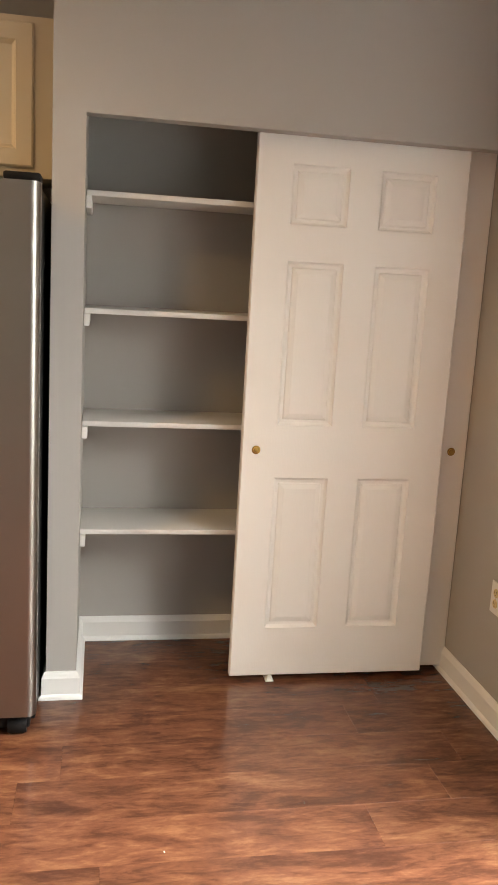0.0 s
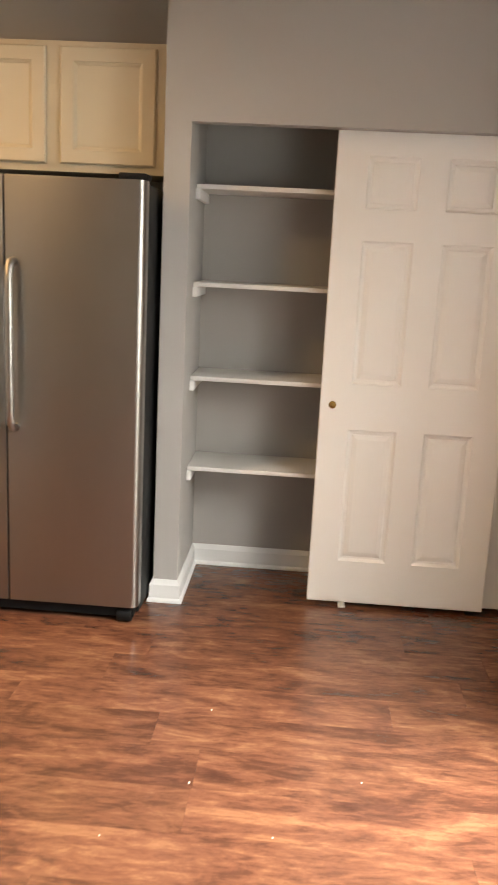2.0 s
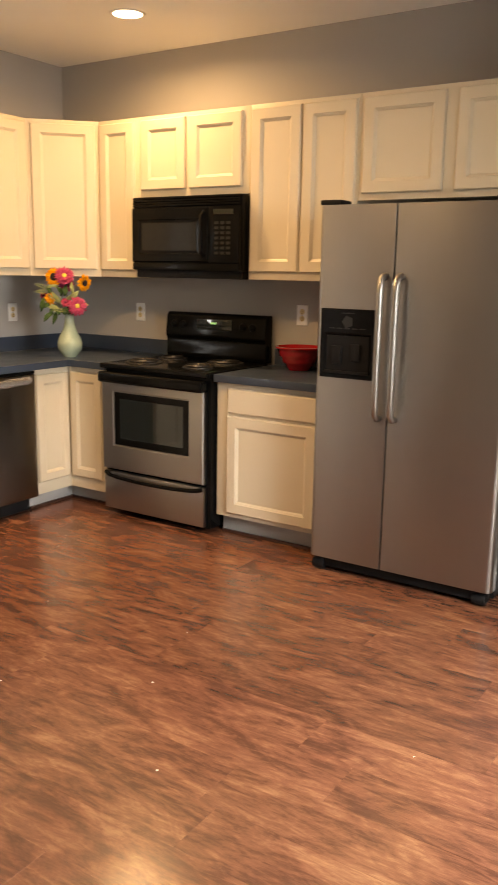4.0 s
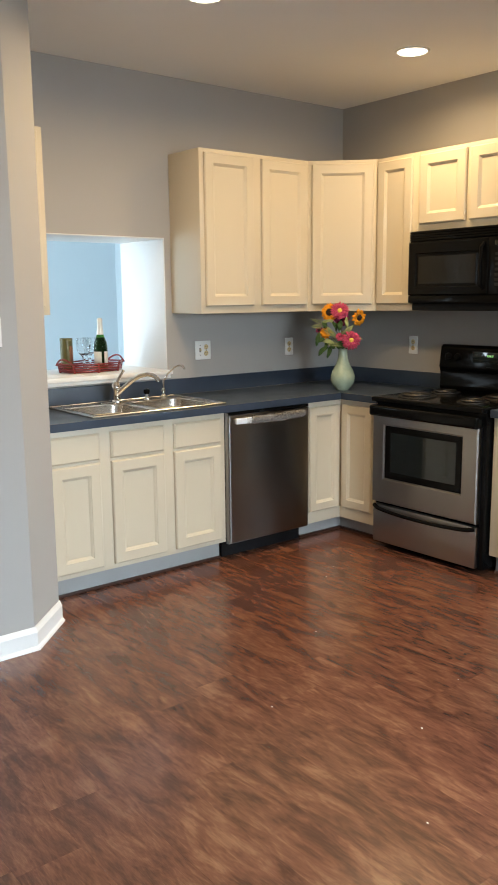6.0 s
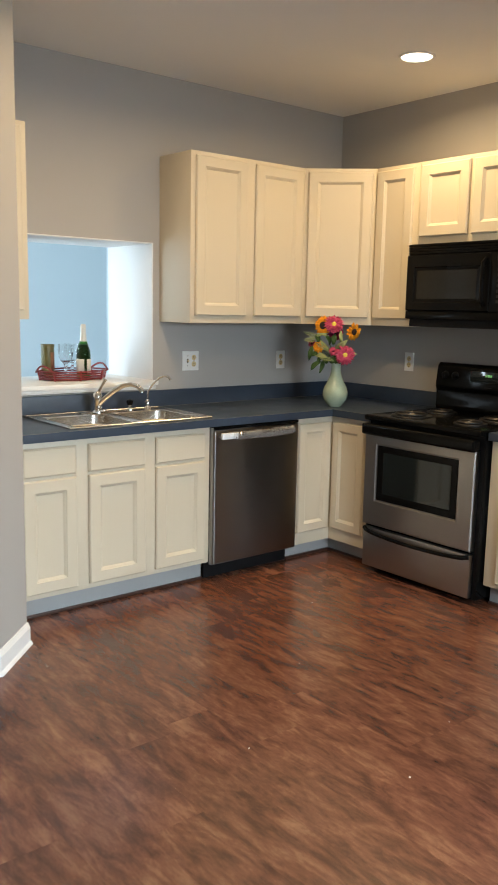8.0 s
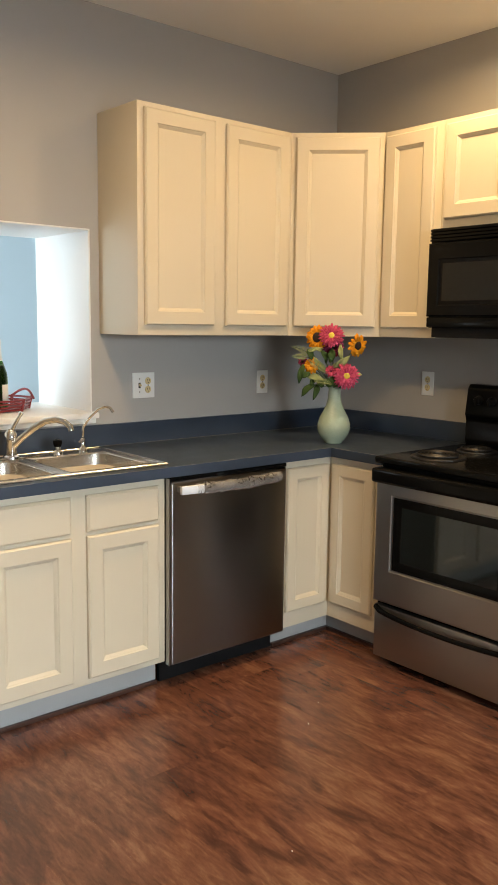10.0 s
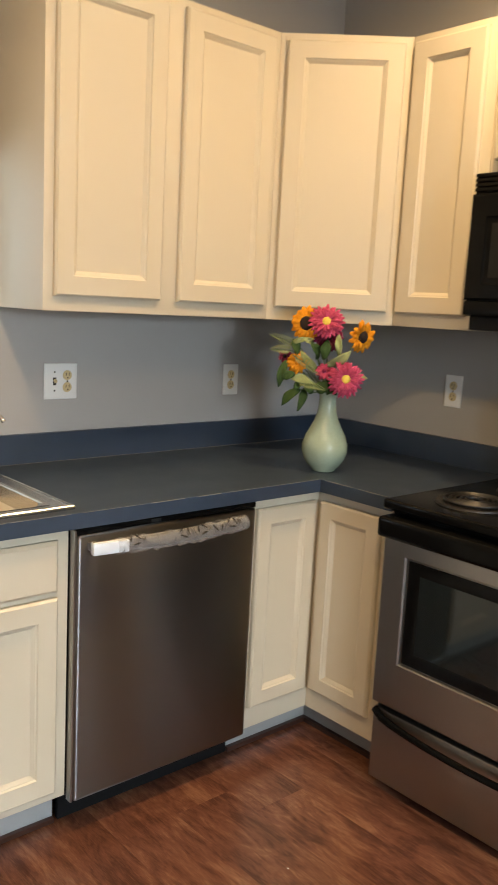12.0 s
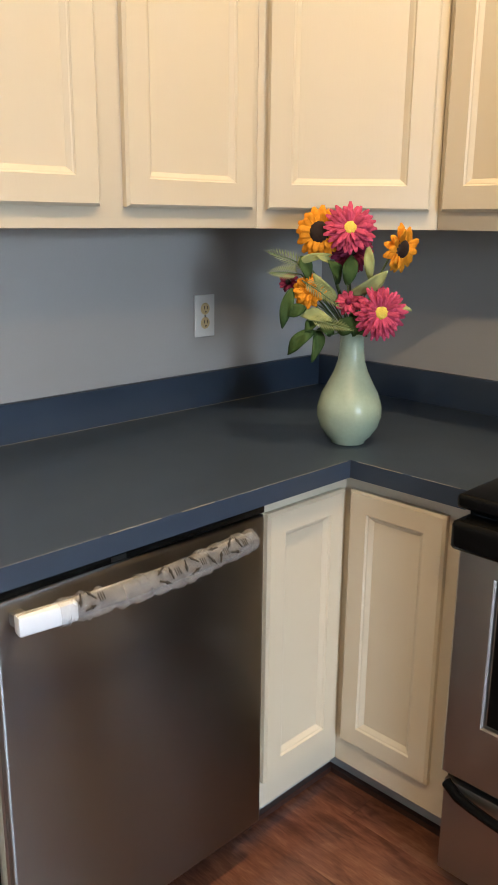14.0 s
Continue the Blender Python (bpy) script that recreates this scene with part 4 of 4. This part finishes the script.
plate("switch_and_outlet", pose(XW, 2.108, 1.160, 0, 0, 90), "so", "white plate with one switch and an outlet", "outlet")
plate("wall_outlet", pose(XW, 2.828, 1.152, 0, 0, 90), "o", "white plate with a duplex outlet", "outlet")
plate("wall_outlet", pose(-2.612, YW, 1.166), "o", "white plate with a duplex outlet", "outlet")
plate("wall_outlet", pose(-1.386, YW, 1.196), "o", "white plate with a duplex outlet", "outlet")
plate("wall_outlet", pose(XP, 0.25, 0.43, 0, 0, 90), "o", "white plate with a duplex outlet low on the wall", "outlet")
plate("light_switch", pose(XP, 0.302, 1.356, 0, 0, 90), "sss", "white plate with three toggle switches", "switch")
plate("wall_outlet", pose(XR, 2.565, 0.45, 0, 0, -90), "o", "white plate with a duplex outlet low on the wall", "outlet")

# ---- vase with flowers ----
VX, VY = -2.735, 2.80
vase = thing("flower_vase", pose(VX, VY, CT), "pale celadon glazed bottle vase on the countertop", "vase")
prof = [(0, 0.004), (0.036, 0.0), (0.041, 0.004), (0.041, 0.008), (0.056, 0.022), (0.070, 0.045), (0.0765, 0.07), (0.0755, 0.092), (0.066, 0.122), (0.052, 0.148), (0.040, 0.172), (0.032, 0.197), (0.0285, 0.225), (0.0275, 0.25), (0.030, 0.268), (0.0325, 0.273), (0.030, 0.275), (0.025, 0.268), (0.022, 0.24), (0, 0.2)]
part(vase, "body", Shape().lathe(prof, 48), M_VASE, 60)
part(vase, "relief_mark", Shape().lathe([(0, 0.003), (0.010, 0.002), (0.014, 0)], 7, pose(0.071, 0.016, 0.085, 0, 78, 10)), M_VASE, 60)
RT = Vector((0.707, 0.707, 0))
TO = Vector((0.707, -0.707, 0))


def spot(dx, z, near):
    return Vector((VX, VY, 0)) + RT * (dx - 0.024) + TO * near + Vector((0, 0, z - 0.025))


def facing(p, right, up, out=1.0):
    n = (TO * out + RT * right + Vector((0, 0, up))).normalized()
    return Matrix.Translation(p) @ n.to_track_quat("Z", "Y").to_matrix().to_4x4()


def petal(s, m, length, width, lift, curl, start=0.006):
    rows = []
    for k in range(6):
        u = k / 5
        w = width * (0.30 + 1.75 * u - 1.25 * u * u) * (1.0 if u < 0.9 else 0.42)
        r = start + length * u
        z = lift * u + curl * u * u
        rows.append([s.bm.verts.new(m @ Vector((r, dy, z + 0.35 * abs(dy)))) for dy in (-w / 2, 0, w / 2)])
    for a, b in zip(rows, rows[1:]):
        for i in range(2):
            s.bm.faces.new((a[i], a[i + 1], b[i + 1], b[i]))


def flower(m, r, mat, eye, eye_r, petals, layers, label, seed):
    rn = random.Random(seed)
    e = thing("silk_flower", m, label, "flower", "silk flowers in the vase")
    s = Shape()
    for L in range(layers):
        rl = r * (1 - 0.2 * L)
        for k in range(petals):
            a = 2 * math.pi * (k + 0.5 * L) / petals + rn.uniform(-0.07, 0.07)
            petal(s, Matrix.Rotation(a, 4, "Z") @ pose(0, 0, 0.003 * L), rl * rn.uniform(0.9, 1.03), 2.3 * math.pi * rl / petals * 0.8, rn.uniform(0.0, 0.008) + 0.006 * L, rn.uniform(-0.012, 0.003))
    ob = part(e, "petals", s, mat, 60)
    so = ob.modifiers.new("thickness", "SOLIDIFY")
    so.thickness = 0.0004
    part(e, "eye", Shape().lathe([(0, 0.013), (eye_r * 0.5, 0.0125), (eye_r * 0.85, 0.009), (eye_r, 0.003), (eye_r * 0.7, -0.004), (0, -0.006)], 20), eye, 60)
    root = m.inverted() @ Vector((VX, VY, CT + 0.24))
    back = Vector((0, 0, -0.035))
    pts = []
    for k in range(9):
        u = k / 8
        pts.append(Vector((0, 0, -0.004)) * (1 - u) ** 2 + back * 2 * u * (1 - u) * 1.0 + root * u * u)
    part(e, "stem", Shape().tube(pts, 0.0023, 7), M_STEM, 60)
    return e


flower(facing(spot(-0.060, 1.412, 0.03), -0.25, 0.15), 0.052, M_ORANGE, M_EYE, 0.026, 16, 2, "orange silk sunflower with a dark brown eye", 1)
flower(facing(spot(0.002, 1.420, 0.055), 0.0, 0.35), 0.054, M_PINK, M_YELLOW, 0.018, 24, 3, "bright pink silk gerbera with a yellow eye", 2)
flower(facing(spot(0.012, 1.372, 0.02), 0.2, 0.0), 0.047, M_MAG, M_EYE, 0.012, 20, 3, "dark magenta silk gerbera", 3)
flower(facing(spot(0.119, 1.378, 0.03), 0.7, -0.1, 0.8), 0.050, M_ORANGE, M_EYE, 0.022, 15, 2, "orange silk sunflower turned sideways", 4)
flower(facing(spot(0.073, 1.242, 0.08), 0.15, 0.12), 0.056, M_PINK, M_YELLOW, 0.019, 26, 3, "bright pink silk gerbera with a yellow eye", 5)
flower(facing(spot(-0.082, 1.285, 0.05), -0.5, 0.2), 0.034, M_ORANGE, M_ORANGE, 0.010, 13, 3, "small orange silk flower", 6)
flower(facing(spot(-0.125, 1.300, 0.0), -0.6, 0.3), 0.018, M_MAG, M_EYE, 0.006, 10, 2, "small dark red silk bud", 7)
flower(facing(spot(0.005, 1.262, 0.06), -0.2, 0.5), 0.024, M_PINK, M_MAG, 0.007, 12, 2, "half-open pink silk bud", 8)


def leaf(p, tip, width, mat, label, cup=0.2, seed=0):
    p, tip = Vector(p), Vector(tip)
    rn = random.Random(seed)
    d = tip - p
    L = d.length
    d.normalize()
    n = (TO + Vector((rn.uniform(-0.5, 0.5), rn.uniform(-0.5, 0.5), rn.uniform(0.1, 0.7)))).normalized()
    side = d.cross(n).normalized()
    n = side.cross(d)
    s = Shape()
    rows = []
    for k in range(11):
        u = k / 10
        w = width * math.sin(math.pi * min(1, u * 0.93 + 0.05)) ** 0.8 * (1 - 0.25 * u)
        c = p + d * L * u + n * (0.22 * L * math.sin(math.pi * u * 0.9)) - Vector((0, 0, 0.10 * L * u * u))
        rows.append([s.bm.verts.new(c + side * w * t + n * cup * w * abs(t) + n * 0.003 * math.sin(9 * u + t * 4)) for t in (-0.5, -0.25, 0, 0.25, 0.5)])
    for a, b in zip(rows, rows[1:]):
        for i in range(4):
            s.bm.faces.new((a[i], a[i + 1], b[i + 1], b[i]))
    base = Vector((VX, VY, CT + 0.25))
    e = thing("silk_leaf", pose(0, 0, 0), label, "leaf", "silk leaves in the vase")
    ob = part(e, "blade", s, mat, 60)
    ob.modifiers.new("thickness", "SOLIDIFY").thickness = 0.0007
    part(e, "stalk", Shape().tube([base, base.lerp(p, 0.5) + Vector((0, 0, 0.012)), p, p + d * L * 0.1], 0.0016, 6), M_STEM, 60)


def fern(p, tip, mat, label):
    p, tip = Vector(p), Vector(tip)
    d = (tip - p)
    L = d.length
    d.normalize()
    side = d.cross(TO).normalized()
    s = Shape()
    for k in range(16):
        u = 0.12 + 0.88 * k / 15
        c = p + d * L * u - Vector((0, 0, 0.15 * L * u * u))
        w = 0.017 * math.sin(math.pi * min(1.0, 0.25 + 0.72 * u))
        for sg in (-1, 1):
            t = c + side * sg * w + d * 0.011
            q = [c - d * 0.001, (c + t) / 2 - d * 0.0016, t, (c + t) / 2 + d * 0.0022]
            s.bm.faces.new([s.bm.verts.new(v) for v in q])
    e = thing("silk_fern", pose(0, 0, 0), label, "leaf", "silk leaves in the vase")
    ob = part(e, "frond", s, mat, None)
    ob.modifiers.new("thickness", "SOLIDIFY").thickness = 0.001
    base = Vector((VX, VY, CT + 0.25))
    part(e, "stalk", Shape().tube([base, base.lerp(p, 0.6) + Vector((0, 0, 0.01)), p, p + d * L * 0.5 - Vector((0, 0, 0.04 * L)), tip - Vector((0, 0, 0.15 * L))], 0.0015, 6), M_STEM, 60)


fern(spot(-0.075, 1.33, 0.02), spot(-0.175, 1.385, 0.03), M_PALE, "pale green silk fern frond")
fern(spot(-0.10, 1.32, 0.03), spot(-0.17, 1.335, 0.05), M_PALE, "pale green silk fern frond")
fern(spot(-0.10, 1.31, 0.07), spot(-0.02, 1.27, 0.09), M_PALE, "pale green silk fern frond")
fern(spot(-0.085, 1.225, 0.08), spot(0.005, 1.22, 0.10), M_PALE, "pale green silk fern frond")
for k, (a, za, b, zb, w, mt) in enumerate([
        (-0.11, 1.345, -0.035, 1.372, 0.028, M_PALE), (-0.03, 1.33, -0.075, 1.365, 0.03, M_PALE), (0.01, 1.28, 0.085, 1.345, 0.055, M_PALE),
        (0.05, 1.31, 0.045, 1.395, 0.035, M_PALE), (-0.02, 1.26, -0.075, 1.335, 0.05, M_PALE), (0.10, 1.245, 0.145, 1.25, 0.032, M_PALE),
        (-0.03, 1.215, -0.11, 1.24, 0.05, M_PALE), (-0.07, 1.20, -0.125, 1.15, 0.040, M_LEAF), (-0.055, 1.20, -0.075, 1.135, 0.034, M_LEAF),
        (-0.12, 1.29, -0.14, 1.21, 0.034, M_LEAF), (-0.01, 1.19, 0.015, 1.235, 0.048, M_LEAF), (-0.03, 1.19, -0.06, 1.22, 0.04, M_LEAF),
        (-0.10, 1.36, -0.085, 1.31, 0.035, M_LEAF), (0.02, 1.20, 0.05, 1.19, 0.03, M_LEAF), (-0.06, 1.22, -0.09, 1.20, 0.035, M_LEAF), (0.0, 1.30, 0.01, 1.37, 0.04, M_LEAF),
        (0.03, 1.24, 0.02, 1.19, 0.045, M_LEAF), (-0.02, 1.30, -0.05, 1.36, 0.04, M_LEAF), (0.04, 1.30, 0.08, 1.29, 0.03, M_LEAF), (-0.09, 1.25, -0.13, 1.235, 0.035, M_LEAF)]):
    leaf(spot(a, za, 0.035 + 0.01 * (k % 4)), spot(b, zb, 0.045 + 0.012 * (k % 3)), w * (0.72 if mt is M_PALE else 0.95), mt, "pale green silk leaf in the vase" if mt is M_PALE else "dark green silk leaf in the vase", seed=k)

# ---- red bowl ----
e = thing("mixing_bowl", pose(-1.30, 3.155, CT), "glossy red ribbed ceramic bowl on the counter", "bowl")
prof = [(0, 0.006), (0.05, 0.004), (0.058, 0.0), (0.062, 0.004), (0.07, 0.018), (0.088, 0.045), (0.094, 0.05), (0.098, 0.064), (0.108, 0.085), (0.114, 0.092), (0.118, 0.11), (0.128, 0.136), (0.138, 0.142), (0.138, 0.149), (0.128, 0.15), (0.12, 0.14), (0.105, 0.09), (0.08, 0.04), (0.05, 0.014), (0, 0.01)]
part(e, "body", Shape().lathe([(rr, 0.89 * zz) for rr, zz in prof], 56), M_RED, 50)

# ---- tray with bottle, goblets and canister ----
TX, TY, TZ = -3.55, 1.47, PZ0 + 0.004
e = thing("serving_tray", pose(TX, TY, TZ, 0, 0, 18), "red painted rattan tray with looped handles on the sill", "tray")
hexa = [(0.15 * math.cos(a) * 1.0, 0.215 * math.sin(a)) for a in (math.pi / 8 + k * math.pi / 4 for k in range(8))]
part(e, "base", Shape().prism(hexa, 0.006, 0.013), M_WICKER, None)
for z, gr in ((0.008, 1.0), (0.022, 1.02), (0.036, 1.05), (0.05, 1.07)):
    part(e, "rail", Shape().tube([(x * gr, y * gr, z) for x, y in hexa], 0.0048, 8, closed=True), M_WICKER, 60)
for x, y in hexa:
    part(e, "post", Shape().tube([(x, y, 0.0), (x * 1.07, y * 1.07, 0.056)], 0.0065, 8), M_WICKER, 60)
for sg in (-1, 1):
    hp2 = [(-0.075 + 0.15 * k / 12, sg * (0.213 + 0.02 * math.sin(math.pi * k / 12)), 0.045 + 0.038 * math.sin(math.pi * k / 12)) for k in range(13)]
    part(e, "handle", Shape().tube(hp2, 0.0055, 8), M_WICKER, 60)
BZ = TZ + 0.013
e = thing("sparkling_bottle", pose(-3.50, 1.512, BZ), "green glass bottle with silver foil neck and pale label", "bottle")
part(e, "glass", Shape().lathe([(0, 0.012), (0.03, 0.002), (0.038, 0.004), (0.041, 0.012), (0.041, 0.13), (0.038, 0.155), (0.028, 0.185), (0.019, 0.21), (0.0155, 0.235), (0.0145, 0.27), (0, 0.27)], 32), M_BOTTLE, 50)
part(e, "wine_fill", Shape().lathe([(0, 0.016), (0.036, 0.014), (0.037, 0.13), (0.034, 0.152), (0.024, 0.185), (0.0, 0.186)], 24), material("dark_green_wine", (0.02, 0.06, 0.01), 0.3), 50)
part(e, "foil", Shape().lathe([(0.0215, 0.205), (0.0175, 0.235), (0.0155, 0.27), (0.0165, 0.275), (0.0165, 0.295), (0.012, 0.302), (0, 0.303)], 28), M_FOIL, 50)
s = Shape()
for a0, a1 in ((-1.4, 0.15), (0.55, 1.6)):
    ring = []
    for k in range(13):
        a = a0 + (a1 - a0) * k / 12 - 0.55
        ring.append([s.bm.verts.new((0.0417 * math.cos(a), 0.0417 * math.sin(a), z)) for z in (0.025, 0.105)])
    for p, q in zip(ring, ring[1:]):
        s.bm.faces.new((p[0], q[0], q[1], p[1]))
ob = part(e, "paper_label", s, M_LABEL, 60)
ob.modifiers.new("thickness", "SOLIDIFY").thickness = 0.0004


def goblet(m):
    e = thing("wine_goblet", m, "clear cut-glass goblet on the tray", "glass", "goblets on the tray")
    pr = [(0, 0.004), (0.034, 0.002), (0.036, 0.004), (0.02, 0.008), (0.008, 0.014), (0.0065, 0.03), (0.011, 0.045), (0.008, 0.06), (0.012, 0.074), (0.03, 0.09), (0.041, 0.115), (0.044, 0.145), (0.043, 0.185), (0.0412, 0.185), (0.042, 0.145), (0.039, 0.117), (0.028, 0.094), (0, 0.082)]
    part(e, "glass", Shape().lathe(pr, 14), M_CLEAR, 25)
    return e


gb = goblet(pose(-3.58, 1.44, BZ))
copy_thing(gb, pose(-3.64, 1.512, BZ))
e = thing("canister", pose(-3.63, 1.352, BZ), "olive green tall canister with a brown label", "canister")
part(e, "tube", Shape().lathe([(0, 0), (0.036, 0), (0.037, 0.003), (0.037, 0.165), (0.0385, 0.166), (0.0385, 0.182), (0.036, 0.185), (0, 0.185)], 32), M_CAN, 50)
s = Shape()
ring = []
for k in range(9):
    a = 0.0 + 1.3 * k / 8
    ring.append([s.bm.verts.new((0.0376 * math.cos(a), 0.0376 * math.sin(a), z)) for z in (0.04, 0.14)])
for p, q in zip(ring, ring[1:]):
    s.bm.faces.new((p[0], q[0], q[1], p[1]))
part(e, "label", s, M_RUST, 60).modifiers.new("thickness", "SOLIDIFY").thickness = 0.0004

# ---- crumbs on the floor ----
rng = random.Random(11)
s = Shape()
for x, y in ((0.42, 1.95), (0.40, 1.55), (0.9, 1.62), (0.2, 1.3), (-2.1, 2.05), (-2.2, 2.2), (-0.9, 1.6), (-0.4, 0.8), (-0.75, 1.2), (0.65, 1.35), (-1.6, 1.5), (-1.2, 0.9)):
    r = rng.uniform(0.0018, 0.0036)
    s.box(-r, r, -r * 0.6, r * 0.6, 0, r * 0.8, r * 0.25, 1, m=pose(x, y, 0.0005, 0, 0, rng.uniform(0, 180)))
tagged(new("floor_crumbs", s.mesh("floor_crumbs", M_DEBRIS)), "tiny white crumbs scattered on the floor", "crumbs", kind="stuff")

# ---- floor planks ----
floor = thing("floor", pose(0, 0, 0), "glossy reddish walnut laminate plank floor", "floor", kind="structure")
PW, PL = 0.192, 1.285
cache = {}


def plank_mesh(x0, x1, y0, y1):
    key = (round(x1 - x0, 3), round(y1 - y0, 3))
    if key not in cache:
        w, d = key
        s = Shape()
        e2 = 0.0004
        t = [s.bm.verts.new(c) for c in ((e2, e2, 0), (w - e2, e2, 0), (w - e2, d - e2, 0), (e2, d - e2, 0))]
        o = [s.bm.verts.new(c) for c in ((0.0001, 0.0001, -0.0003), (w - 0.0001, 0.0001, -0.0003), (w - 0.0001, d - 0.0001, -0.0003), (0.0001, d - 0.0001, -0.0003))]
        k = [s.bm.verts.new(c) for c in ((0.0001, 0.0001, -0.011), (w - 0.0001, 0.0001, -0.011), (w - 0.0001, d - 0.0001, -0.011), (0.0001, d - 0.0001, -0.011))]
        s.bm.faces.new(t)
        for a, b in ((t, o), (o, k)):
            for i in range(4):
                j = (i + 1) % 4
                s.bm.faces.new((a[i], b[i], b[j], a[j]))
        s.bm.faces.new(k)
        cache[key] = s.mesh("plank", M_FLOOR)
    return cache[key]


rng = random.Random(7)
row, y = 0, YB
while y < YW - 0.01:
    y1 = min(y + PW, YW)
    x = XW - rng.uniform(0.1, PL - 0.1)
    while x < XR:
        a, b = max(x, XW), min(x + PL, XR)
        if b - a > 0.02:
            ob = new("plank", plank_mesh(a, b, y, y1))
            ob.parent = floor
            ob.location = (a, y, 0)
        x += PL
    y = y1
    row += 1
